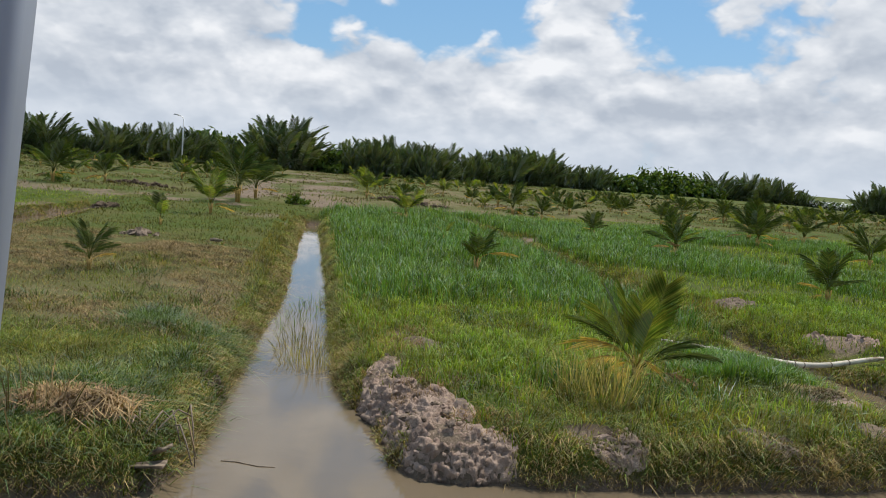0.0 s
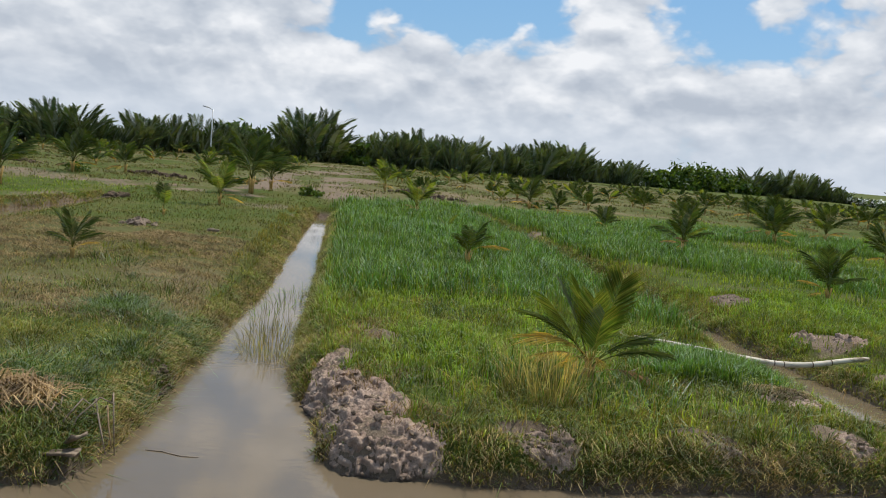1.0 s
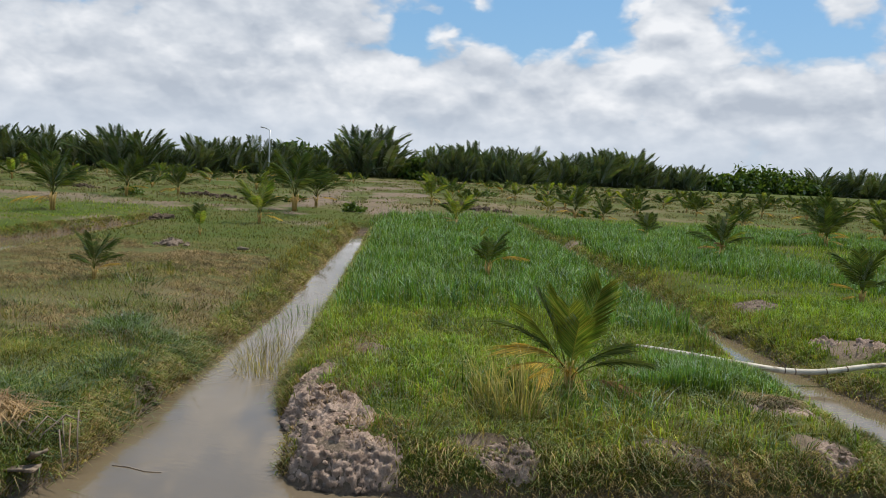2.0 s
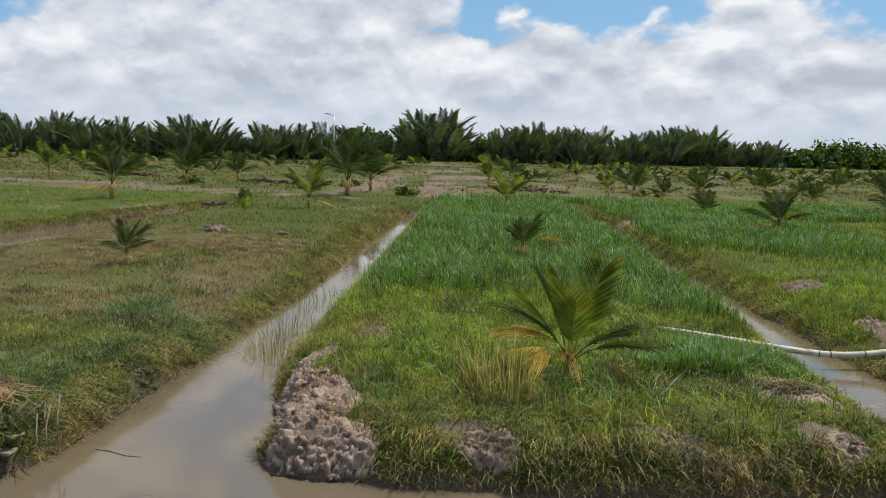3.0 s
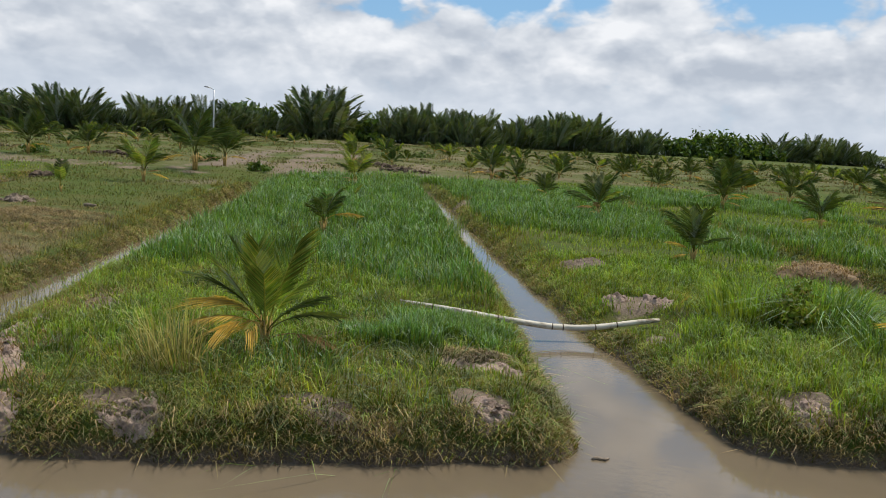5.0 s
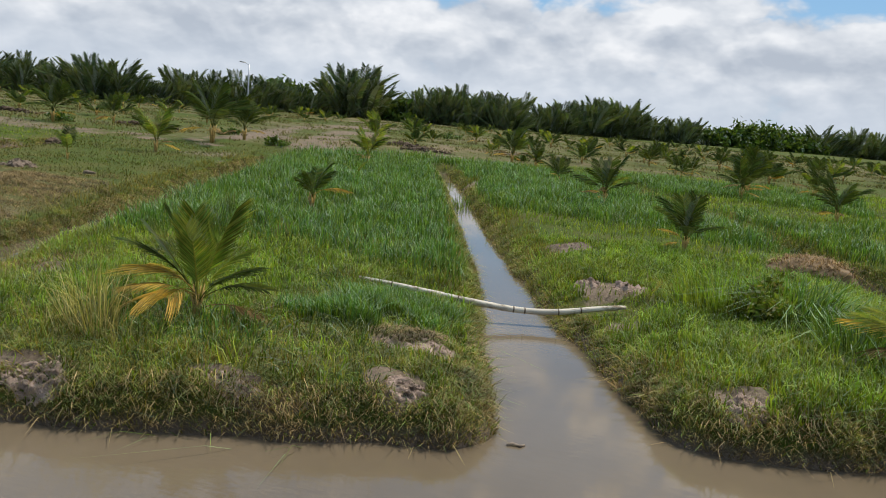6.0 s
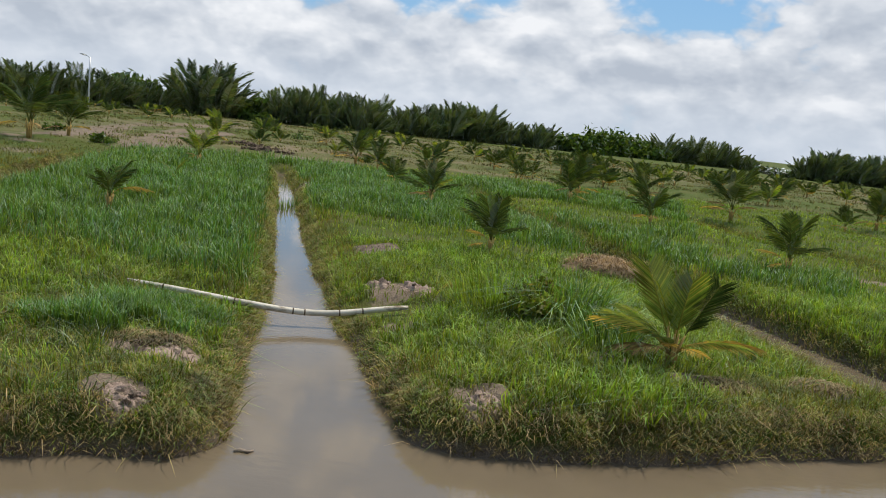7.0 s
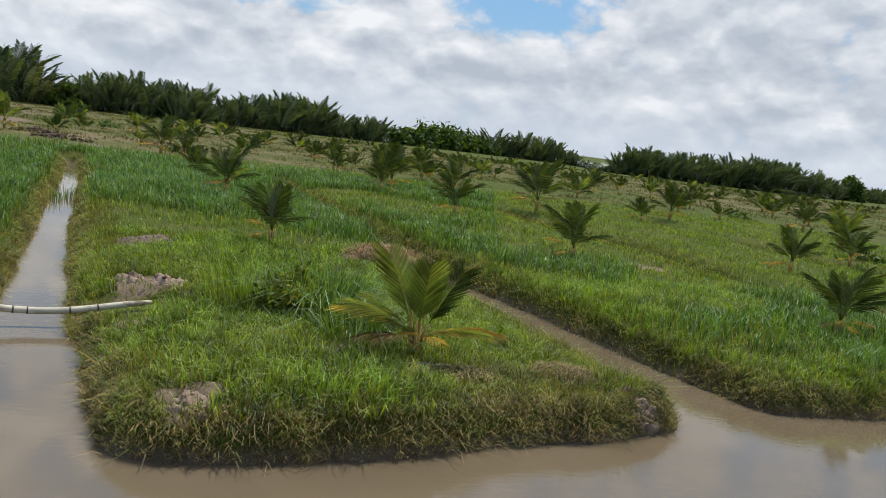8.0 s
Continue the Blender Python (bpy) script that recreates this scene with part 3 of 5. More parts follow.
hh = 0.32 + 0.10 * vnoise(x, y, 0.8, 20)
hh = hh * (1 - 0.25 * (y < 12.3) - 0.75 * spots(x, y, [(4.2, 12.6, 1.6, 0.75), (3.4, 12.2, 0.7, 0.7)]))
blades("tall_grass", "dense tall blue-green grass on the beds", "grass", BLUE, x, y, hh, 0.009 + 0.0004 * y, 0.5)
# hanging growth on the bank faces
x, y = scatter(1000000, -12, 24, 3.5, 34, lambda x, y: ((shore(x, y) > 0.0) & (shore(x, y) < 0.42)).astype(float) * (1 - 0.75 * spots(x, y, [(0.3, 7.6, 0.8, 0.8)])) * np.clip(1.5 - 0.05 * y, 0.35, 1)
               * (0.7 + 0.3 * vnoise(x, y, 0.5, 21)))
e = 0.05
gx, gy = (shore(x + e, y) - shore(x - e, y)) / (2 * e), (shore(x, y + e) - shore(x, y - e)) / (2 * e)
gl = np.maximum(np.hypot(gx, gy), 0.3)
right_beds = (1 - left_bed(x, y)) * step(y, 10.5, 12.5)
k = RNG.random(len(x)) < 0.55 - 0.42 * right_beds
blades("bank_grass", "matted brown and olive grass hanging over the banks", "grass", BANK, x[k], y[k], 0.11 + 0 * x[k], 0.009, 1.3, (-gx[k] / gl[k], -gy[k] / gl[k]), 0.45)
k = ~k & (RNG.random(len(x)) < 0.8)
blades("bank_grass", "olive-green grass growing on the banks", "grass", SHORT, x[k], y[k], 0.14 + 0 * x[k], 0.009, 0.9, (-gx[k] / gl[k], -gy[k] / gl[k]), 0.2)
# matted roots and shoots draped down the faces that look on the canal
x = RNG.uniform(-12, 21, 800000)
y = np.interp(x, BANK_X, BANK_Y) + RNG.uniform(-0.6, 1.5, len(x))
d = shore(x, y)
k = (d > 0.0) & (d < 0.34) & (RNG.random(len(x)) < (0.5 + 0.3 * vnoise(x, y, 0.25, 34)) * (1 - 0.8 * spots(x, y, [(0.45, 7.5, 0.75, 0.6), (0.0, 8.4, 0.4, 0.9)])))
x, y = x[k], y[k]
gx, gy = (shore(x + e, y) - shore(x - e, y)) / (2 * e), (shore(x, y + e) - shore(x, y - e)) / (2 * e)
gl = np.maximum(np.hypot(gx, gy), 0.3)
pick = RNG.random(len(x)) + 0.35 * vnoise(x, y, 0.5, 30) + 1.1 * (land(x, y) - 0.2)
for k, mat_, lab, hang in ((pick < 0.56, BANK, "brown matted roots and stems draped over the canal bank", 0.35), (pick >= 0.56, SHORT, "olive-green creeping grass on the canal bank", 0.15)):
    blades("creeping_grass", lab, "grass", mat_, x[k], y[k], 0.066 + 0.03 * vnoise(x[k], y[k], 0.3, 33), 0.0072, 1.3, (-0.35 * gx[k] / gl[k], -0.35 * gy[k] / gl[k]), hang, 0.0, tangle=0.5)
# overhanging grass on the faces of the ditches
xs, ys = [], []
for name_, (ys_, cs_, hs_, end_) in DITCHES.items():
    n_ = {"b": 170000, "c": 100000, "d": 70000, "a": 60000}.get(name_, 20000)
    v = RNG.uniform(ys_[0], end_, n_) ** 1.0
    side_ = RNG.choice([-1.0, 1.0], n_)
    xs.append(np.interp(v, ys_, cs_) + side_ * (np.interp(v, ys_, hs_) + RNG.uniform(-0.15, 0.55, n_)))
    ys.append(v)
x, y = np.concatenate(xs), np.concatenate(ys)
d = shore(x, y)
k = (d > -0.03) & (d < 0.36) & (y > np.interp(x, BANK_X, BANK_Y) + 0.3) & (RNG.random(len(x)) < open_soil(x, y) * (0.6 + 0.4 * vnoise(x, y, 0.4, 36)))
x, y = x[k], y[k]
gx, gy = (shore(x + e, y) - shore(x - e, y)) / (2 * e), (shore(x, y + e) - shore(x, y - e)) / (2 * e)
gl = np.maximum(np.hypot(gx, gy), 0.3)
pick = RNG.random(len(x)) + 0.3 * vnoise(x, y, 0.7, 37) + 0.9 * (land(x, y) - 0.22) + 0.3 * (1 - left_bed(x, y)) * step(y, 10.5, 12.5)
for k, mat_, lab in ((pick < 0.4, BANK, "brown grass on the steep sides of the ditches"), (pick >= 0.4, SHORT, "green grass overhanging the ditches")):
    blades("ditch_grass", lab, "grass", mat_, x[k], y[k], 0.095 + 0.03 * vnoise(x[k], y[k], 0.5, 38), 0.009 + 0.0003 * y[k], 1.0, (-0.5 * gx[k] / gl[k], -0.5 * gy[k] / gl[k]), 0.25, 0.0, tangle=0.3)
# ochre grass along the ditch shoulders
x, y = scatter(420000, -9, 24, 8.5, 33, lambda x, y: ((shore(x, y) > 0.3) & (shore(x, y) < 0.8)).astype(float) * (0.4 + 0.6 * vnoise(x, y, 1.5, 22)) * open_soil(x, y))
blades("ochre_grass", "yellowing grass along the shoulders of the ditches", "grass", OCHRE, x, y, 0.15 + 0 * x, 0.009, 0.6)
# straw
x, y = scatter(420000, -14, 0, 8, 23, lambda x, y: on_land(x, y, 0.2) * straw_cover(x, y) * np.clip(0.55 + 0.5 * vnoise(x * 0.4, y * 1.5, 0.55, 23) + 0.45 * vnoise(x, y, 1.3, 24), 0.06, 1))
blades("dry_grass", "flattened dry straw on the mown bed", "grass", STRAW, x, y, 0.07 + 0.05 * vnoise(x, y, 0.5, 25), 0.009, 1.9, tangle=0.5)
# denser tussocks that break up the turf of the near beds
for mat_, lab, n_, seed_ in ((SHORT, "rounded olive-green tussocks in the turf", 900, 41), (BUSH, "dark green tufts of broad-bladed weeds", 700, 42), (OCHRE, "yellow-olive tufts of rank grass", 520, 43)):
    cx_, cy_ = scatter(n_ * 6, -7, 17, 6.2, 17, lambda x, y: on_land(x, y, 0.08) * open_soil(x, y) * (1 - straw_cover(x, y)) * step(vnoise(x, y, 1.2, seed_), 0.05, 0.5) * 0.4)
    per = 34
    wide = np.repeat(0.05 + 0.09 * RNG.random(len(cx_)), per)
    ox, oy = RNG.normal(size=len(wide)) * wide, RNG.normal(size=len(wide)) * wide
    blades("tussock", lab, "grass", mat_, np.repeat(cx_, per) + ox, np.repeat(cy_, per) + oy, 0.09 + 0.9 * wide, 0.009, 0.8, (ox / 0.08, oy / 0.08), tangle=0.15)
# dark green clumps, sown thick so their colour also stands in for bank shade
cx_, cy_ = scatter(3200, -7, -1.7, 5.0, 11.5, lambda x, y: ((shore(x, y) > 0.02) & (shore(x, y) < 1.5)).astype(float) * left_bed(x, y) * step(vnoise(x, y, 0.8, 47), -0.3, 0.3) * 0.8)
per = 40
wide = np.repeat(0.06 + 0.08 * RNG.random(len(cx_)), per)
ox, oy = RNG.normal(size=len(wide)) * wide, RNG.normal(size=len(wide)) * wide
blades("tussock", "dark rank grass crowding the corner of the mown bed, darkening the bank as shade", "grass", BUSH, np.repeat(cx_, per) + ox, np.repeat(cy_, per) + oy, 0.07 + 0.6 * wide, 0.008, 0.9, (ox / 0.08, oy / 0.08), tangle=0.2)
# the field behind: tussocks
tx, ty = scatter(62000, -130, 130, 30, 135, lambda x, y: on_land(x, y) * step(back(x, y), 40.5, 44) * (np.abs(x - 3) < np.where(x < 3, 1.05, 0.85) * y + 4) * (0.45 + 0.55 * vnoise(x, y, 2.4, 35)) * (1 - 0.6 * bare_cover(x, y)) * (55 / y).clip(0, 1))
per = 11
size_ = np.repeat(0.6 + 0.8 * RNG.random(len(tx)), per)
x = np.repeat(tx, per) + RNG.normal(size=len(tx) * per) * 0.22 * size_
y = np.repeat(ty, per) + RNG.normal(size=len(tx) * per) * 0.22 * size_
k = shore(x, y) > 0.1
x, y, size_ = x[k], y[k], size_[k]
blades("field_grass", "olive and dry tussocks of the far field", "grass", FIELD, x, y, 0.15 * size_, 0.014 + 0.0006 * y, 1.0, tangle=0.3)

# ---------------------------------------------------------------- palms


def frond_mesh(name, mat, length, leaflets, leaf, droop=0.5, petiole=0.25, fold=0.5, hang=0.25, width=0.03, seed=0, stalk=0.014, swept=0.9, plain=False):
    """A feather leaf along +x that arches down: a tapered rachis and two ranks of strap leaflets."""
    r = np.random.default_rng(seed)
    V, L, S, UV = [], [], [], []

    def face(ids, uvs):
        S.append(len(L))
        L.extend(ids)
        UV.extend(uvs)

    def along(t):
        a = -droop * t * t
        return np.array([length * t * (1 - 0.12 * droop * t), 0.0, length * a * 0.5]), np.array([1.0, 0.0, -droop * t])

    steps = 3 if plain else 9
    sides = 3 if plain else 4
    for i in range(steps + 1):
        p, d = along(i / steps)
        w = stalk * (1 - 0.85 * i / steps)
        V += [p + np.array([0, w * math.cos(2 * math.pi * k / sides), w * math.sin(2 * math.pi * k / sides)]) for k in range(sides)]
    for i in range(steps):
        for k in range(sides):
            a, b = i * sides + k, i * sides + (k + 1) % sides
            face([a, b, b + sides, a + sides], [(0.9, 0.0)] * 4)
    for i in range(leaflets):
        t = petiole + (1 - petiole) * (i + 0.5) / leaflets
        p, d = along(t)
        d = d / np.linalg.norm(d)
        upv = np.array([-d[2], 0, d[0]])
        prof = (0.45 + 0.55 * math.sin(math.pi * min(1, 0.12 + 0.80 * (t - petiole) / (1 - petiole)))) * leaf
        go = swept * (0.55 + 0.6 * t)
        for sgn in (-1, 1):
            ln = prof * r.uniform(0.85, 1.12)
            out = d * go + np.array([0, sgn, 0]) + upv * (fold + r.uniform(-0.12, 0.12))
            out /= np.linalg.norm(out)
            wv = np.cross(out, upv * 0.4 + np.array([0, sgn * 0.6, 0.3]))
            wv = wv / np.linalg.norm(wv) * width * 0.5
            sag = np.array([0, 0, -hang * ln * r.uniform(0.6, 1.4)])
            m1, m2, tip = p + out * ln * 0.4 + sag * 0.12, p + out * ln * 0.75 + sag * 0.5, p + out * ln + sag
            b = len(V)
            u = float(r.random())
            if plain:
                V += [p - wv * 0.6, p + wv * 0.6, m2 + wv, m2 - wv, tip]
                face([b, b + 1, b + 2, b + 3], [(u, 0.05), (u, 0.05), (u, 0.7), (u, 0.7)])
                face([b + 3, b + 2, b + 4], [(u, 0.7), (u, 0.7), (u, 1.0)])
                continue
            V += [p - wv * 0.5, p + wv * 0.5, m1 + wv, m1 - wv, m2 + wv * 0.7, m2 - wv * 0.7, tip]
            face([b, b + 1, b + 2, b + 3], [(u, 0.05), (u, 0.05), (u, 0.45), (u, 0.45)])
            face([b + 3, b + 2, b + 4, b + 5], [(u, 0.45), (u, 0.45), (u, 0.75), (u, 0.75)])
            face([b + 5, b + 4, b + 6], [(u, 0.75), (u, 0.75), (u, 1.0)])
    return mesh_of(name, np.array(V), np.array(L), np.array(S), mat, np.array(UV))


def tube(bm, points, radii, sides=8):
    """A closed tube through points."""
    rings = []
    for i, p in enumerate(points):
        p = Vector(p)
        a, b = Vector(points[max(i - 1, 0)]), Vector(points[min(i + 1, len(points) - 1)])
        q = (b - a).to_track_quat("Z", "Y")
        rings.append([bm.verts.new(p + q @ Vector((math.cos(2 * math.pi * k / sides), math.sin(2 * math.pi * k / sides), 0)) * radii[i]) for k in range(sides)])
    for r0, r1 in zip(rings, rings[1:]):
        for k in range(sides):
            bm.faces.new((r0[k], r0[(k + 1) % sides], r1[(k + 1) % sides], r1[k]))
    bm.faces.new(rings[0][::-1])
    bm.faces.new(rings[-1])


def stem_mesh(height=0.28, radius=0.035, seed=0):
    """The short base of a young palm, sheathed in old leaf stalks."""
    r = random.Random(seed)
    bm = bmesh.new()
    tube(bm, [(0, 0, -0.06), (0, 0, 0.05), (0.005, 0, height * 0.6), (0.0, 0.005, height)], [radius * 1.25, radius * 1.3, radius, radius * 0.6], 9)
    for i in range(6):
        a = i * 1.047 + r.uniform(-0.3, 0.3)
        c, s = math.cos(a), math.sin(a)
        tube(bm, [(c * radius, s * radius, 0), (c * radius * 1.25, s * radius * 1.25, height * 0.6), (c * radius * r.uniform(1.6, 3), s * radius * r.uniform(1.6, 3), height * r.uniform(1.1, 1.5))],
             [0.02, 0.017, 0.008], 6)
    me = bpy.data.meshes.new("trunk")
    bm.to_mesh(me)
    bm.free()
    for p in me.polygons:
        p.use_smooth = True
    me.materials.append(STALK)
    return me


def recolour(me, mat):
    c = me.copy()
    c.materials.clear()
    c.materials.append(mat)
    return c


UPRIGHT = [frond_mesh("frond", FROND, 1.0, 66, 0.36, 0.32, 0.34, 0.25, 0.10, 0.0095, s, 0.010, 1.15) for s in (1, 2)]
ARCHED = [frond_mesh("frond", FROND, 1.0, 52, 0.28, 0.95, 0.38, 0.2, 0.4, 0.0100, s, 0.010, 1.0) for s in (3, 4)]
DROOPED = [frond_mesh("frond", FROND, 1.0, 26, 0.26, 1.35, 0.42, 0.0, 0.8, 0.013, s, 0.010) for s in (5, 6)]
FAN = [frond_mesh("frond", FROND, 1.0, 15, 0.55, 1.25, 0.60, -0.1, 0.75, 0.019, s, swept=1.3) for s in (7, 8)]
ROW_UP = [frond_mesh("frond", FROND, 1.0, 27, 0.34, 0.50, 0.28, 0.15, 0.40, 0.020, s, 0.013, 0.95, True) for s in (11, 12)]
ROW_ARCH = [frond_mesh("frond", FROND, 1.0, 26, 0.32, 1.05, 0.28, 0.05, 0.75, 0.020, s, 0.013, 0.8, True) for s in (13, 14)]
SHAPES = {"U": ROW_UP, "A": ROW_ARCH, "u": UPRIGHT, "a": ARCHED, "d": DROOPED, "f": FAN}
TINTS = {"g": FROND, "k": FROND_DARK, "y": FROND_YELLOW, "b": FROND_DRY}
POOL = {}
STEMS = [stem_mesh(0.30, 0.034, s) for s in (1, 2, 3)]


def frond_data(shape, tint, i):
    key = shape, tint, i % 2
    if key not in POOL:
        me = SHAPES[shape][i % 2]
        POOL[key] = me if tint == "g" else recolour(me, TINTS[tint])
    return POOL[key]


def put_frond(palm, shape, tint, i, azimuth, rise, size, height=0.16, twist=0.0):
    ob = new("frond", frond_data(shape, tint, i))
    ob.parent = palm
    ob.matrix_local = Matrix.Translation((0, 0, height)) @ Euler((0, 0, radians(azimuth))).to_matrix().to_4x4() @ Euler((0, -radians(rise), 0)).to_matrix().to_4x4() @ \
        Euler((radians(twist), 0, 0)).to_matrix().to_4x4() @ Matrix.Scale(size, 4)
    if tint in "yb":
        tagged(ob, "yellowed lower frond" if tint == "y" else "withered brown frond")
    return ob


PALM_GROUP = "young coconut palms"


def coconut_palm(place, fronds, label, stem=0, stem_size=1.0):
    x, y = place
    palm = holder("coconut_palm", pose(x, y, float(land(x, y)) - 0.02), label, "palm", PALM_GROUP)
    t = new("trunk", STEMS[stem % 3])
    t.parent, t.scale = palm, (stem_size, stem_size, stem_size)
    for i, f in enumerate(fronds):
        put_frond(palm, f[0], f[1], i, *f[2:])
    return palm


# the near palm on the bed between the first two ditches; azimuth 0 is +x, 270 towards the canal
coconut_palm((2.45, 9.58), [("u", "g", 12, 77, 1.12, 0.16, 60), ("u", "g", 172, 60, 0.95, 0.18, 55), ("u", "k", 150, 74, 1.0, 0.16, 40), ("u", "g", 120, 80, 1.0, 0.16, 20), ("u", "g", 250, 85, 0.9, 0.16, 10), ("u", "g", 285, 76, 0.8), ("a", "k", 172, 62, 0.95, 0.2, 30),
                            ("a", "k", 12, 62, 0.75), ("a", "g", 60, 70, 0.8), ("a", "k", 340, 62, 0.75), ("a", "k", 352, 46, 0.85, 0.18), ("a", "g", 100, 70, 0.85), ("d", "y", 172, 66, 0.62, 0.2), ("f", "y", 240, 42, 0.58, 0.24), ("f", "y", 272, 48, 0.62, 0.24),
                            ("f", "y", 196, 62, 0.62, 0.24), ("d", "y", 215, 50, 0.7, 0.2), ("d", "b", 5, 34, 0.8, 0.1), ("d", "b", 200, 20, 0.6, 0.1)],
             "young coconut palm with green crown and drooping yellow lower fronds", 0, 0.9)
coconut_palm((10.1, 11.28), [("u", "g", 165, 72, 1.12, 0.16, 70), ("u", "g", 275, 82, 1.0), ("u", "k", 15, 66, 1.0, 0.16, 35), ("u", "g", 80, 76, 0.9), ("u", "g", 200, 80, 0.85), ("a", "g", 175, 55, 0.9), ("a", "g", 150, 62, 0.8), ("d", "y", 178, 62, 0.85), ("d", "g", 190, 66, 0.8), ("d", "g", 330, 60, 0.75),
                            ("d", "y", 350, 55, 0.85), ("a", "g", 320, 55, 0.65), ("d", "b", 215, 50, 0.6), ("d", "b", 190, 45, 0.65), ("d", "y", 290, 58, 0.55), ("d", "y", 250, 62, 0.6), ("d", "y", 320, 66, 0.6), ("d", "y", 15, 50, 0.75), ("a", "k", 240, 58, 0.65)],
             "young coconut palm with pale spread fronds and orange leaf stalks", 1, 1.25)


def palm_variant(seed, yellow, dark):
    """A young palm for the rows: a rosette of upright and arching fronds."""
    r = random.Random(seed)
    tint = "k" if dark else "g"
    yellow += 1
    out = []
    turn = r.uniform(0, 360)
    for i in range(3):
        out.append(("U", r.choice((tint, "k", "k")), turn + i * 120 + r.uniform(-35, 35), r.uniform(72, 87), r.uniform(0.95, 1.2), 0.34, r.uniform(-80, 80)))
    for i in range(6):
        out.append(("A", r.choice((tint, "k", "k")), turn + i * 60 + r.uniform(-24, 24), r.uniform(56, 84), r.uniform(0.7, 1.05), 0.34, r.uniform(-25, 25)))
    for i in range(yellow):
        out.append(("d", r.choice("yyb"), r.uniform(0, 360), r.uniform(35, 62), r.uniform(0.45, 0.72), 0.2, 0))
    return out


VARIANTS = [coconut_palm(p, palm_variant(s, yl, dk), lab, s, 1.0) for p, s, yl, dk, lab in (
    ((14.85, 20.8), 11, 1, 1, "young coconut palm with dark arching fronds in tall grass"),
    ((6.35, 26.7), 12, 4, 0, "young coconut palm with many yellowing fronds"),
    ((13.4, 29.1), 13, 2, 1, "young coconut palm with stiff upright dark fronds"),
    ((22.1, 23.6), 14, 2, 1, "tall young coconut palm with dense dark crown"),
    ((-3.1, 33.6), 15, 1, 0, "young coconut palm with bushy green crown"))]
ROWS_NEAR = [  # x, y, height over 1.4 m, variant
    (8.1, 18.8, 0.78, 0), (17.75, 15.0, 0.74, 2), (-6.4, 14.1, 0.56, 0), (-17.8, 28.5, 1.55, 3), (-20.3, 37.5, 1.25, 2), (-28.9, 37.8, 1.15, 4), (-20.0, 42.0, 1.05, 3),
    (-9.5, 28.7, 0.98, 4), (-10.6, 35.0, 1.75, 3), (-11.1, 39.2, 1.28, 2), (-7.2, 48.3, 1.15, 4), (1.35, 44.2, 1.15, 1), (2.8, 41.8, 0.80, 1), (4.5, 33.6, 0.68, 0), (12.1, 38.6, 1.24, 2),
    (15.2, 40.5, 1.12, 1), (17.7, 34.8, 1.34, 1), (11.35, 34.8, 1.08, 0), (22.7, 36.1, 0.64, 2), (25.3, 39.0, 1.1, 2), (9.86, 45.1, 0.64, 0), (-0.3, 47.8, 0.56, 4), (10.8, 50.0, 0.66, 0),
    (9.7, 47.0, 0.84, 2), (15.5, 56.2, 1.05, 3), (26.7, 55.3, 1.0, 2), (19.2, 54.4, 0.8, 4), (31.7, 50.6, 0.9, 3), (33.0, 60.0, 0.72, 4), (4.7, 59.6, 0.75, 0), (8.6, 54.7, 0.8, 1),
    (13.2, 58.4, 0.95, 3), (-3.8, 63.2, 0.82, 4), (23.7, 58.0, 1.05, 2), (44, 60, 0.95, 1), (30, 33, 1.1, 4), (27, 28, 0.9, 0), (34, 42, 1.1, 3)]
for i, (px_, py_, size, v) in enumerate(ROWS_NEAR):
    copy_thing(VARIANTS[v], pose(px_, py_, float(land(px_, py_)) - 0.02, 0, 0, (i * 137) % 360) @ Matrix.Scale(size * 1.12, 4))
# the wilted palm in the tall grass and the bare sapling behind the straw
coconut_palm((0.3, 18.5), [("A", "k", 60, 82, 0.7, 0.3), ("U", "k", 30, 80, 0.8, 0.3), ("A", "k", 150, 84, 0.5, 0.3), ("A", "k", 200, 82, 0.5, 0.3), ("A", "k", 330, 78, 0.6, 0.3), ("A", "k", 270, 84, 0.7, 0.3),
                           ("A", "k", 100, 85, 0.7, 0.3), ("A", "k", 240, 76, 0.55, 0.3), ("d", "y", 350, 55, 0.8, 0.3)],
             "small dark half-wilted coconut palm in tall grass", 0, 1.0)
coconut_palm((-8.9, 23.0), [("A", "k", 120, 84, 0.9), ("d", "g", 150, 82, 0.85), ("A", "g", 300, 86, 0.7)], "thin coconut sapling with a single bent frond", 1, 0.6)
coconut_palm((-0.9, 25.2), [("a", "g", 60, 84, 0.6), ("a", "g", 200, 80, 0.5)], "thin coconut sapling in tall grass", 1, 0.6)


def far_palm(seed):
    """A small palm for the distant rows: stem and a rosette of fronds."""
    r = random.Random(seed)
    f = [(r.choice("ua"), r.choice("gkkkk"), i * 72 + r.uniform(-25, 25), r.uniform(40, 78), r.uniform(0.8, 1.1)) for i in range(6)]
    return f + [("d", "y", r.uniform(0, 360), 35, 0.7)] * (seed % 2)


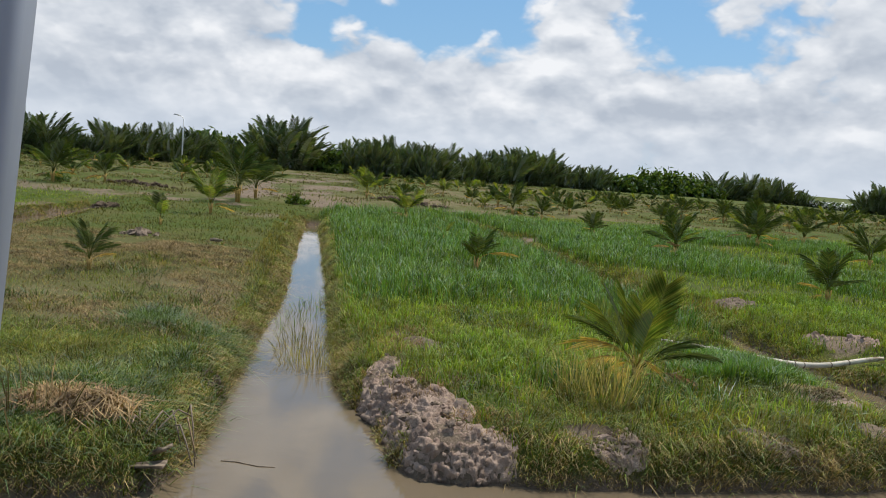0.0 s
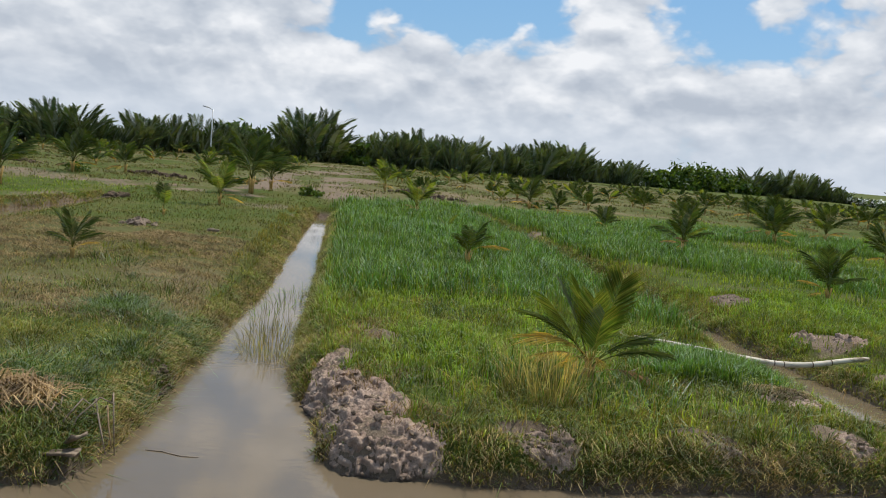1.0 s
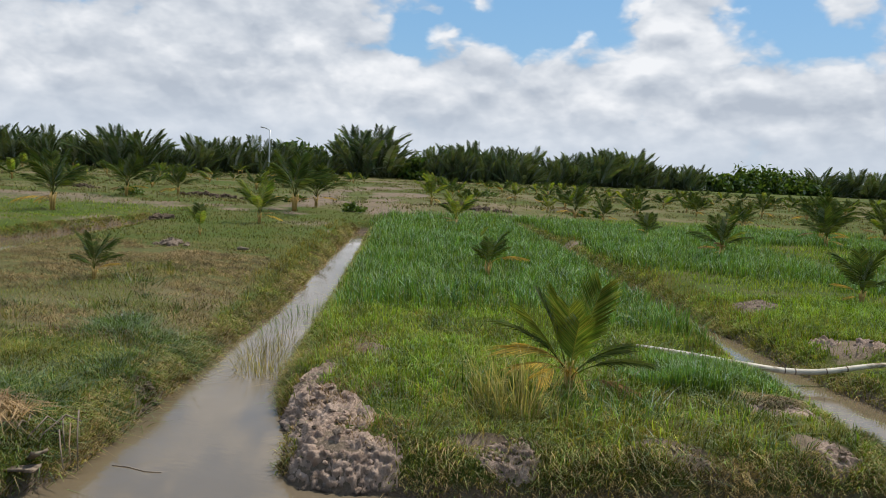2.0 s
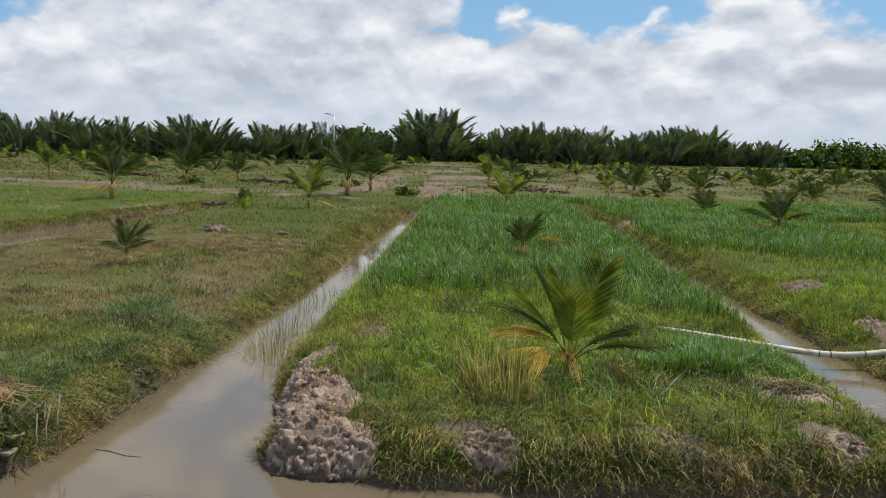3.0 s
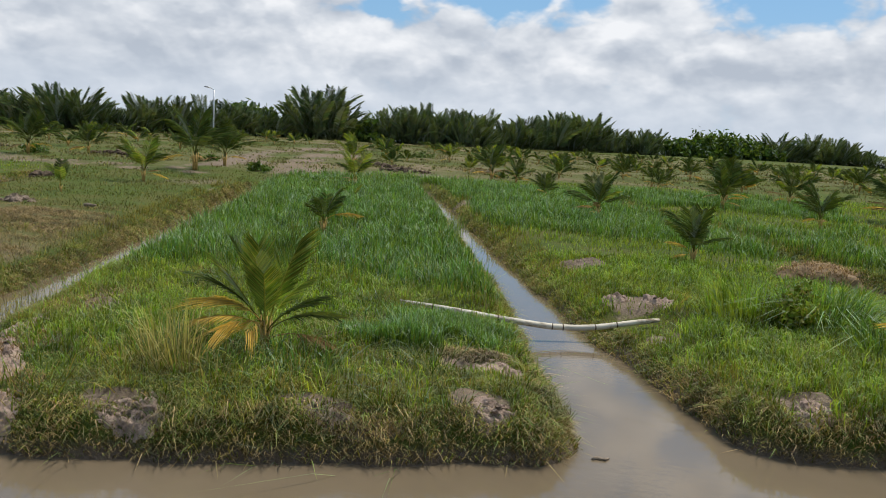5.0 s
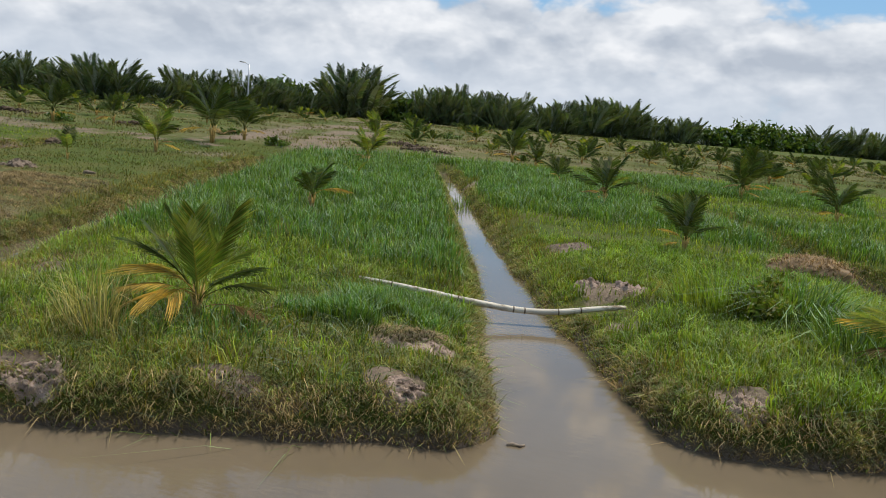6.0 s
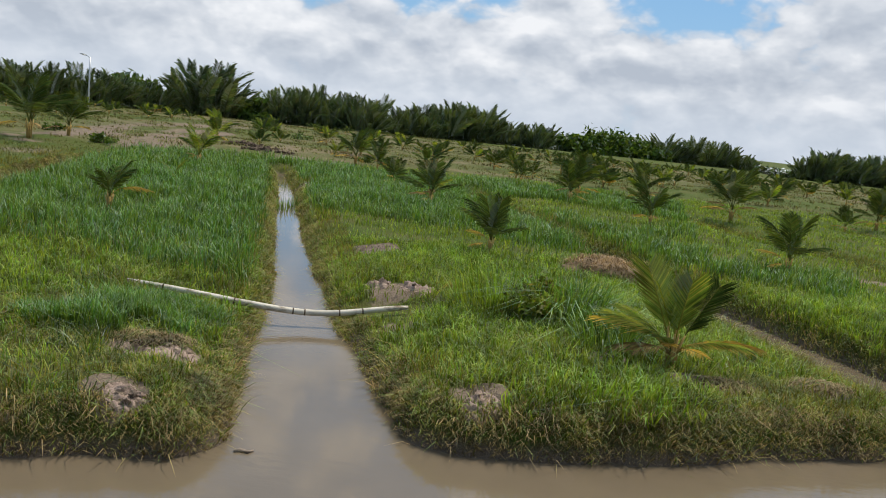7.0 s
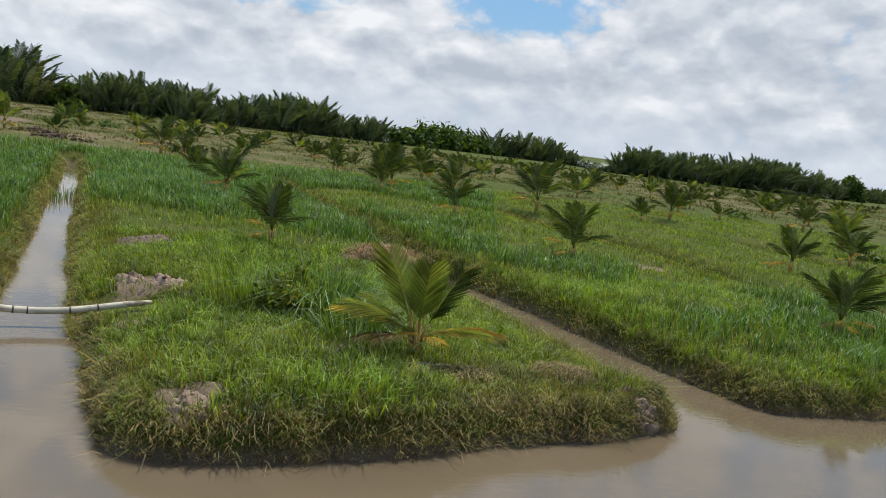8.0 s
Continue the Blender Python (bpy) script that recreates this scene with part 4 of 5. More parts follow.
UPRIGHT_FAR = [frond_mesh("frond", FROND, 1.0, 15, 0.34, 0.4, 0.30, 0.1, 0.3, 0.055, 21, 0.014, 0.9, True), frond_mesh("frond", FROND, 1.0, 14, 0.32, 0.95, 0.30, 0.0, 0.55, 0.055, 22, 0.014, 0.9, True)]
SHAPES["v"] = UPRIGHT_FAR
FAR = [coconut_palm((x_, 62 + 3 * s), [("v", f[1], *f[2:]) for f in far_palm(s)], "small coconut palm in the rows of the far field", s, 1.0)
       for s, x_ in ((0, 0.5), (1, 9.0), (2, -9.0))]
r = random.Random(4)
for j in range(13):
    for i in range(-20, 25):
        y_ = 42 + j * 5.3 + r.uniform(-1.6, 1.6)
        x_ = 4.9 * i - 0.25 * (y_ - 30) + r.uniform(-1.3, 1.3)
        near = min(math.hypot(x_ - q[0], y_ - q[1]) for q in ROWS_NEAR)
        if abs(x_ - 3) > (0.95 if x_ < 3 else 0.76) * y_ + 2 or near < 3.2 or (y_ < 47 and x_ < 30) or abs(x_ + 0.2 * (y_ - 38) + 9.0) < 3.8 or r.random() < 0.12:
            continue
        copy_thing(r.choice(FAR), pose(x_, y_, float(land(x_, y_)) - 0.02, 0, 0, r.uniform(0, 360)) @ Matrix.Scale(r.uniform(0.75, 1.2), 4))

# ---------------------------------------------------------------- the belt of nipa palms behind the field
NIPA_FRONDS = [frond_mesh("frond", NIPA, 6.0, 34, 0.95, d, 0.16, 0.2, 0.40, 0.105, 30 + i, 0.06, 0.95, True) for i, d in enumerate((0.30, 0.65, 1.15))]


def raw(me):
    """Vertices, corners, face starts and map of a mesh, as arrays."""
    v, l, f, u = np.empty(len(me.vertices) * 3), np.empty(len(me.loops), int), np.empty(len(me.polygons), int), np.empty(len(me.loops) * 2)
    me.vertices.foreach_get("co", v)
    me.loops.foreach_get("vertex_index", l)
    me.polygons.foreach_get("loop_start", f)
    me.uv_layers["blade"].data.foreach_get("uv", u)
    return v.reshape(-1, 3), l, f, u.reshape(-1, 2)


NIPA_RAW = [raw(me) for me in NIPA_FRONDS]


def nipa_place(r, spread, low):
    """Where one frond stands in its clump, how it leans, and its size."""
    a, e, s = r.uniform(0, 360), 90 - low * r.random() ** 0.9, r.uniform(0.68, 1.04)
    q, w = spread * math.sqrt(r.random()), r.uniform(0, 6.28)
    return Matrix.Translation((q * math.cos(w), q * math.sin(w), -0.2)) @ Euler((0, 0, radians(a))).to_matrix().to_4x4() @ Euler((0, -radians(e), 0)).to_matrix().to_4x4() @ \
        Euler((radians(r.uniform(-80, 80)), 0, 0)).to_matrix().to_4x4() @ Matrix.Scale(s, 4)


def nipa_crown(seed, count, spread, low):
    """The crowded upright fronds of a clump, as one crown."""
    r = random.Random(seed)
    V, L, S, U, nv, nl = [], [], [], [], 0, 0
    for i in range(count):
        v, l, f, u = NIPA_RAW[r.choice((0, 0, 1, 1, 1, 2))]
        m = np.array(nipa_place(r, spread, low))
        V.append(v @ m[:3, :3].T + m[:3, 3])
        L.append(l + nv)
        S.append(f + nl)
        U.append(u)
        nv, nl = nv + len(v), nl + len(l)
    return mesh_of("crown", np.concatenate(V), np.concatenate(L), np.concatenate(S), NIPA, np.concatenate(U))


def nipa_palm(m, seed, label, count=15, spread=0.9, low=26):
    r = random.Random(seed)
    palm = holder("nipa_palm", m, label, "palm", "belt of nipa palms")
    new("crown", nipa_crown(seed, count, spread, low)).parent = palm
    for i in range(3):
        ob = new("frond", NIPA_FRONDS[r.choice((1, 2, 2))])
        ob.parent = palm
        ob.matrix_local = nipa_place(r, spread * 0.6, 58)
    return palm


NIPAS = [nipa_palm(pose(-24 + 3 * i, 126.5, 0.4), 50 + i, "tall dark green nipa palm with upright feathery fronds", 14 + 2 * (i % 3)) for i in range(6)]
# the tall clump that stands alone before the belt
nipa_palm(pose(-30.2, 113.5, 0.4) @ Matrix.Scale(1.36, 4), 61, "tall dense clump of old nipa palms with drooping outer fronds", 64, 2.1, 36)
nipa_palm(pose(-28.2, 115.0, 0.4) @ Matrix.Scale(0.98, 4), 62, "lower dense clump of nipa palms beside a taller one", 34, 1.8, 48)
BELT = [  # along the belt: x, y, height in metres
    (-104, 66, 5.0), (-76, 80, 4.7), (-61, 81, 4.4), (-52.5, 82, 3.9), (-48.5, 83, 4.7), (-45, 86, 3.4), (-42.5, 92, 4.6), (-37, 100, 4.3), (-35, 108, 3.6), (-31.0, 119, 3.0),
    (-22.5, 117, 2.4), (-20, 119, 5.6), (-11.5, 121.5, 5.9), (-8.5, 122, 4.8), (-7.5, 129, 2.0), (-5, 134, 4.8), (-0.2, 139, 5.3), (3, 146, 6.7), (10, 152, 5.7), (19, 157, 4.5), (20.5, 162, 2.2),
    (44, 176, 4.2), (46, 177, 5.6), (62, 184, 5.3), (66, 178, 2.4), (62, 146, 2.6), (65, 146, 5.0), (82, 150, 5.4), (100, 155, 6.4), (112, 160, 5.2), (125, 172, 3.6), (160, 200, 3.4)]
r = random.Random(9)
for (x0, y0, h0), (x1, y1, h1) in zip(BELT, BELT[1:]):
    run = math.hypot(x1 - x0, y1 - y0)
    if (x0, x1) in ((20.5, 44), (66, 62)):
        continue
    for k in range(2):
        n = max(1, round(run / (1.75 if y0 < 150 else 2.1)))
        for i in range(n):
            f = (i + r.uniform(0.1, 0.9)) / n
            x_, y_ = x0 + (x1 - x0) * f, y0 + (y1 - y0) * f + k * 2.4 + r.uniform(-0.8, 0.8)
            tall = (h0 + (h1 - h0) * f) * r.choice((0.62, 0.78, 0.9, 1.0, 1.1))
            copy_thing(r.choice(NIPAS), pose(x_, y_, 0.4, 0, 0, r.uniform(0, 360)) @ Matrix.Scale(tall / 5.6, 4))


def leafy_crown(name, mat, radius, tall, leaves, leaf, seed, parent=None):
    """A ragged crown: small leaves gathered in uneven clumps."""
    r = np.random.default_rng(seed)
    clumps = r.normal(size=(max(8, leaves // 60), 3))
    clumps /= np.linalg.norm(clumps, axis=1)[:, None]
    clumps *= (0.45 + 0.55 * r.random((len(clumps), 1)))
    clumps[:, 2] = np.abs(clumps[:, 2])
    c = clumps[r.integers(0, len(clumps), leaves)] + r.normal(size=(leaves, 3)) * 0.16
    c = c * np.array([radius, radius, tall])
    c[:, 2] = np.maximum(c[:, 2], 0.02 * tall)
    a, b = r.normal(size=(leaves, 3)), r.normal(size=(leaves, 3))
    a /= np.linalg.norm(a, axis=1)[:, None]
    b = np.cross(a, b)
    b /= np.linalg.norm(b, axis=1)[:, None]
    s = leaf * (0.6 + 0.8 * r.random((leaves, 1)))
    V = np.stack([c - a * s, c + b * s * 0.45, c + a * s, c - b * s * 0.45], 1).reshape(-1, 3)
    loops = np.arange(leaves * 4)
    u = np.repeat(r.random(leaves), 4)
    uv = np.stack([u, np.tile([0, 0.5, 1, 0.5], leaves)], -1)
    ob = new(name, mesh_of(name, V, loops, np.arange(0, leaves * 4, 4), mat, uv))
    ob.parent = parent
    return ob


def broad_tree(place, radius, tall, seed, label):
    x_, y_ = place
    tree = holder("broadleaf_tree", pose(x_, y_, 0.4), label, "tree", "broadleaf trees in the belt")
    bm = bmesh.new()
    tube(bm, [(0, 0, -0.2), (0.1, 0, tall * 0.3), (0.0, 0.1, tall * 0.65)], [0.22, 0.16, 0.06], 7)
    rr = random.Random(seed)
    for i in range(5):
        a = i * 1.26 + rr.uniform(-0.3, 0.3)
        tube(bm, [(0, 0, tall * 0.2), (math.cos(a) * radius * 0.4, math.sin(a) * radius * 0.4, tall * 0.45), (math.cos(a) * radius * 0.7, math.sin(a) * radius * 0.7, tall * 0.7)], [0.09, 0.06, 0.02], 5)
    part("trunk", bm, STEM, tree)
    leafy_crown("crown", BUSH, radius, tall * 1.15, 3000, 0.5, seed, tree)
    return tree


TREE_LABEL = "rounded dark green broadleaf tree in the belt"
for i, (x_, y_, rad, tall) in enumerate(((25, 168, 3.6, 2.6), (29, 170, 4.2, 3.5), (34, 173, 4.5, 3.9), (39, 176, 4.2, 3.5), (43, 177, 3.4, 2.6), (-37, 111, 2.6, 2.9), (-40.5, 112, 3.0, 3.3), (-33.5, 115, 2.4, 2.6), (-24.5, 117, 2.2, 2.4), (-27, 119, 2.2, 2.2), (127, 172, 2.6, 4.2), (146, 176, 4.0, 3.4))):
    broad_tree((x_, y_), rad, tall, 70 + i, TREE_LABEL)


def undergrowth():
    """Low dark scrub at the feet of the belt, too far off to tell apart."""
    rr = np.random.default_rng(77)
    xs, ys, zs = [], [], []
    runs = [(*a[:2], *b[:2], min(a[2], b[2])) for a, b in zip(BELT, BELT[1:])]
    for x0, y0, x1, y1, tall in runs + [(-140, 60, -104, 66, 5), (150, 330, 420, 480, 9), (160, 200, 400, 420, 6)]:
        n = int(math.hypot(x1 - x0, y1 - y0) * 32)
        f = rr.random(n)
        xs.append(x0 + (x1 - x0) * f)
        ys.append(y0 + (y1 - y0) * f + 1.5 + rr.random(n) * 5)
        zs.append(0.3 + rr.random(n) ** 1.3 * tall * 0.42)
    x, y, z = np.concatenate(xs), np.concatenate(ys), np.concatenate(zs)
    return blades("undergrowth", "dark green undergrowth below the nipa palms", "undergrowth", NIPA, x, y, 1.2 + 0 * x, 0.42, 0.8, None, 0.2, 0.3, z)


undergrowth()


def shrub(place, radius, tall, seed, label):
    x_, y_ = place
    ob = holder("shrub", pose(x_, y_, float(land(x_, y_)) - 0.03), label, "shrub", "low shrubs in the field")
    leafy_crown("crown", BUSH, radius, tall, 420, 0.09, seed, ob)
    for i in range(5):
        bm = bmesh.new()
        a = i * 1.26 + seed
        tube(bm, [(0, 0, 0), (math.cos(a) * radius * 0.3, math.sin(a) * radius * 0.3, tall * 0.4), (math.cos(a) * radius * 0.6, math.sin(a) * radius * 0.6, tall * 0.7)], [0.012, 0.009, 0.004], 5)
        part("stem", bm, STEM, ob)
    return ob


for i, (x_, y_, rad, tall) in enumerate(((-20.6, 38.6, 0.9, 0.45), (-13.5, 42.5, 0.7, 0.4), (28.5, 29.5, 0.9, 0.55), (-8.5, 36.8, 0.7, 0.35), (-6.2, 66.0, 1.0, 0.5), (1.9, 46.5, 0.8, 0.4), (33, 47, 0.9, 0.5))):
    shrub((x_, y_), rad, tall, 120 + i, "low dark green shrub in the dry field")

# ---------------------------------------------------------------- lumps of clay


def lump_mesh(seed, detail=2, rough=0.55, flat=0.7):
    bm = bmesh.new()
    bmesh.ops.create_icosphere(bm, subdivisions=detail, radius=1)
    for v in bm.verts:
        f = 1 + rough * noise.noise(v.co * 1.3 + Vector((seed * 3.1, 0, 0))) + rough * 0.8 * noise.noise(v.co * 3.1 + Vector((0, seed, 0)))
        v.co = v.co * f
        v.co.z *= flat
    me = bpy.data.meshes.new("clod")
    bm.to_mesh(me)
    bm.free()
    me.materials.append(CLAY_PINK)
    return me


CLODS = [lump_mesh(s, 2) for s in range(5)]
CLODS_GREY = [recolour(m, CLAY_GREY) for m in CLODS]
CLODS_BROWN = [recolour(m, CLAY_BROWN) for m in CLODS]


def clay_heap(name, label, places, grey=0.3, seed=1, sizes=(0.03, 0.09), rise=0.06, sink=0.45, clods=None):
    """Clods lying on the ground inside ovals, over a lumpy core."""
    rr = random.Random(seed)
    cx, cy = places[0][0], places[0][1]
    heap = holder(name, pose(cx, cy, float(land(cx, cy))), label, "clay")
    for a, b, rx, ry, n in places:
        for i in range(n):
            t, q = rr.uniform(0, 2 * math.pi), math.sqrt(rr.random())
            x_, y_ = a + math.cos(t) * rx * q, b + math.sin(t) * ry * q
            s = rr.uniform(*sizes) * (1.15 - 0.5 * q)
            z_ = float(land(x_, y_)) + rise * (1 - q * q) * rr.uniform(0.4, 1) + s * 0.3 - sink * s
            ob = new("clod", (clods or (CLODS_GREY if rr.random() < grey else CLODS))[rr.randrange(5)])
            ob.parent = heap
            ob.matrix_local = Matrix.Translation((x_ - cx, y_ - cy, z_ - heap.location.z)) @ Euler((rr.uniform(-0.5, 0.5), rr.uniform(-0.5, 0.5), rr.uniform(0, 6))).to_matrix().to_4x4() @ \
                Matrix.Diagonal((s * rr.uniform(0.8, 1.5), s * rr.uniform(0.8, 1.3), s, 1))
    return heap


def clay_crust(parent, ovals, lump=0.085, rise=0.045, mat=CLAY_PINK, cell=0.014):
    """A crust of knobbly clay over the ground inside ovals."""
    x0, x1 = min(o[0] - o[2] for o in ovals) - 0.1, max(o[0] + o[2] for o in ovals) + 0.1
    y0, y1 = min(o[1] - o[3] for o in ovals) - 0.1, max(o[1] + o[3] for o in ovals) + 0.1
    gx, gy = np.meshgrid(np.arange(x0, x1, cell), np.arange(y0, y1, cell))
    edge = spots(gx, gy, ovals)
    base = land(gx, gy)
    e = 0.04
    sx, sy = (land(gx + e, gy) - land(gx - e, gy)) / (2 * e), (land(gx, gy + e) - land(gx, gy - e)) / (2 * e)
    long = np.sqrt(1 + sx * sx + sy * sy)
    hgt = np.zeros(gx.shape)
    for i, j in zip(*np.nonzero(edge > 0.1)):
        p = Vector((gx[i, j], gy[i, j], 1.3 * base[i, j]))
        w = p / lump + 0.45 * noise.noise_vector(p * 9)
        slab = Vector((w.x * 0.75 + w.y * 0.5, w.y, w.z * 1.5))
        hgt[i, j] = 1.7 * abs(noise.noise(slab * 0.62)) + 1.15 * abs(noise.noise(w * 1.35 + Vector((3, 1, 7)))) + 1.0 * abs(noise.noise(w * 3.3)) + 0.5 * noise.noise(p * 2.6) - 0.72
    push = edge * (0.008 + rise * np.clip(hgt, -1.6, 1.6))
    z = base - 0.05 * (1 - step(edge, 0.12, 0.55)) + push / long
    gx, gy = gx - push * sx / long, gy - push * sy / long
    keep = (edge[:-1, :-1] > 0.14) & (base[:-1, :-1] > -0.12)
    idx = np.arange(gx.size).reshape(gx.shape)
    quads = np.stack([idx[:-1, :-1], idx[:-1, 1:], idx[1:, 1:], idx[1:, :-1]], -1)[keep]
    used, inv = np.unique(quads, return_inverse=True)
    V = np.stack([gx.ravel() - parent.location.x, gy.ravel() - parent.location.y, z.ravel() - parent.location.z], 1)[used]
    me = mesh_of("crust", V, inv.ravel(), np.arange(0, quads.size, 4), mat, smooth=True)
    ob = new("crust", me)
    ob.parent = parent
    return ob


def clay_patch(name, label, ovals, clods, seed, sizes=(0.012, 0.032), grey=0.3, lump=0.085, rise=0.028, mat=CLAY_PINK):
    heap = clay_heap(name, label, [(*o, max(3, int(clods / len(ovals)))) for o in ovals], grey, seed, sizes, rise, 0.2)
    clay_crust(heap, ovals, lump, rise, mat)
    return heap


clay_patch("clay_bank", "crumbled bank of pale pinkish clay clods at the ditch mouth", CLAY[0:5], 80, 3, (0.012, 0.040), 0.25, 0.085, 0.058)
clay_patch("clay_patch", "bare patch of pale crumbled clay in the grass", CLAY[5:6], 26, 4, grey=0.0, lump=0.09, rise=0.035)
clay_patch("clay_patch", "greyish clay clods showing in the bank", CLAY[6:7], 14, 5, grey=0.5, lump=0.08, rise=0.045)
clay_patch("clay_patch", "pale rounded clay lump beside the fallen pole", CLAY[7:9], 18, 6, lump=0.14, rise=0.07)
clay_patch("clay_patch", "whitish clay lumps in the bank", CLAY[9:10], 12, 7, rise=0.06)
clay_patch("clay_patch", "whitish clay lumps in the bank", CLAY[10:11], 6, 8, rise=0.06)
clay_patch("clay_patch", "pinkish clay clods breaking out of the canal bank", CLAY[11:12], 22, 9, grey=0.3, rise=0.05)
clay_patch("clay_patch", "dark churned clay beside the ditch", CLAY[12:13], 24, 10, grey=0.9, mat=CLAY_GREY)
clay_patch("clay_patch", "brown clay clods in the turf", CLAY[13:14], 12, 11, grey=0.7, mat=CLAY_GREY)
clay_heap("clay_patch", "dark clay clods in the bank", [(-2.15, 8.8, 0.25, 0.3, 24)], 0.8, 12, (0.02, 0.06))
for i, (x_, y_, rx, ry) in enumerate(((-18.3, 42.5, 2.2, 0.9), (-27.0, 42.8, 1.6, 0.8), (-13.4, 25.4, 0.7, 0.5), (-13.3, 28.3, 0.6, 0.5), (-3.4, 45.2, 1.6, 0.9), (-5.6, 49.0, 1.8, 1.0))):
    clay_heap("earth_mound", "low mound of brown crumbled earth dug from the ditch", [(x_, y_, rx, ry, 46)], 0.9, 60 + i, (0.06, 0.17), 0.2, clods=CLODS_BROWN)
clay_heap("clay_patch", "grey stone-like clods in the grass", [(-8.2, 20.2, 0.45, 0.35, 16)], 0.9, 13, (0.08, 0.2), 0.1)

# ---------------------------------------------------------------- the fallen pole across the ditch
A, B = Vector((3.30, 12.50, 0.46)), Vector((6.93, 13.38, 0.36))
pole = holder("wooden_pole", pose(A.x, A.y, A.z), "thin pale peeled tree trunk laid across the ditch", "pole")
pts, rad = [], []
for i in range(25):
    t = i / 24
    p = A.lerp(B, t) - A
    p.z -= float(np.mean(np.interp(np.clip(t + np.linspace(-0.12, 0.12, 9), 0, 1), [0, 0.2, 0.42, 0.66, 0.85, 1], [0, 0.06, 0.15, 0.23, 0.12, 0])))
    p.y -= 0.10 * math.sin(math.pi * t)
    pts.append(p)
    rad.append(0.030 + 0.014 * math.sin(math.pi * t * 0.85) - 0.006 * (t > 0.97))
bm = bmesh.new()
tube(bm, pts, rad, 12)
part("shaft", bm, POLE, pole)
for i in (3, 9, 14, 15, 18, 20):
    bm = bmesh.new()
    d = (pts[i + 1] - pts[i]).normalized()
    tube(bm, [pts[i] - d * 0.012, pts[i], pts[i] + d * 0.012], [rad[i] * 0.98, rad[i] + 0.003, rad[i] * 0.98], 12)
    part("ring", bm, RING, pole, "dark ring scar")

# ---------------------------------------------------------------- bunch grass, reeds and weeds


def tuft(name, label, mat, x0, y0, rx, ry, n, tall, width, lean, seed, z=None, category="grass"):
    rr = np.random.default_rng(seed)
    t, q = rr.random(n) * 2 * np.pi, np.sqrt(rr.random(n))
    x_, y_ = x0 + np.cos(t) * rx * q, y0 + np.sin(t) * ry * q
    aw = (np.cos(t) * q, np.sin(t) * q)
    ob = blades(name, label, category, mat, x_, y_, tall + 0 * x_, width, lean, aw, 0.0, 0.02, None if z is None else z + 0 * x_)
    return ob


tuft("bunch_grass", "tall straw-coloured clump of bunch grass", BUNCH, 2.02, 8.5, 0.26, 0.2, 140, 0.66, 0.007, 0.75, 1)
tuft("bunch_grass", "sparse tall yellow grass clump on the bank", BUNCH, 2.45, 8.3, 0.15, 0.12, 26, 0.45, 0.007, 0.6, 2)
tuft("bunch_grass", "tall dry clump of grass", BUNCH, 1.70, 8.8, 0.22, 0.2, 80, 0.60, 0.007, 0.75, 3)
tuft("reed_clump", "brownish bent reeds standing in the ditch water", BUNCH, -1.55, 10.7, 0.40, 0.32, 210, 0.42, 0.006, 0.85, 4, -0.05, "reed")
tuft("reed_clump", "thin olive reeds standing in the ditch water", OCHRE, -1.95, 11.9, 0.34, 0.9, 190, 0.32, 0.007, 1.0, 5, -0.05, "reed")
tuft("reed_clump", "thin grey-green reeds along the ditch", BLUE, -2.5, 14.2, 0.26, 1.5, 120, 0.28, 0.008, 0.9, 15, -0.05, "reed")
tuft("reed_clump", "sparse reeds in the narrow ditch", BLUE, 2.2, 25.8, 0.3, 1.2, 120, 0.35, 0.016, 0.4, 6, -0.05, "reed")
tuft("reed_clump", "few thin reeds at the edge of the ditch", BLUE, 5.3, 10.2, 0.12, 0.4, 46, 0.36, 0.010, 0.6, 7, -0.05, "reed")
tuft("reed_clump", "dry reeds on the canal bank", STRAW, -3.0, 6.5, 0.5, 0.4, 80, 0.42, 0.012, 0.9, 8, None, "reed")
tuft("bunch_grass", "lush green weeds on the bed", BLUE, 9.1, 13.2, 0.55, 0.4, 650, 0.62, 0.016, 0.9, 9)
tuft("bunch_grass", "lush green weeds on the bed", LIME, 8.3, 13.4, 0.75, 0.55, 620, 0.6, 0.013, 0.7, 10)
tuft("bunch_grass", "long arching blades of grass beside the palm", BLUE, 9.5, 11.9, 0.35, 0.35, 260, 0.5, 0.016, 1.0, 11)
weed = holder("weed_bush", pose(8.75, 13.1, float(land(8.75, 13.1)) - 0.02), "leafy dark green weed bush in the grass", "bush")
leafy_crown("leaves", SHORT, 0.5, 0.52, 1200, 0.05, 91, weed)
for i in range(7):
    bm = bmesh.new()
    a = i * 0.9
    tube(bm, [(0, 0, 0), (math.cos(a) * 0.15, math.sin(a) * 0.15, 0.25), (math.cos(a) * 0.3, math.sin(a) * 0.3, 0.45)], [0.008, 0.006, 0.003], 5)
    part("stalk", bm, STEM, weed)

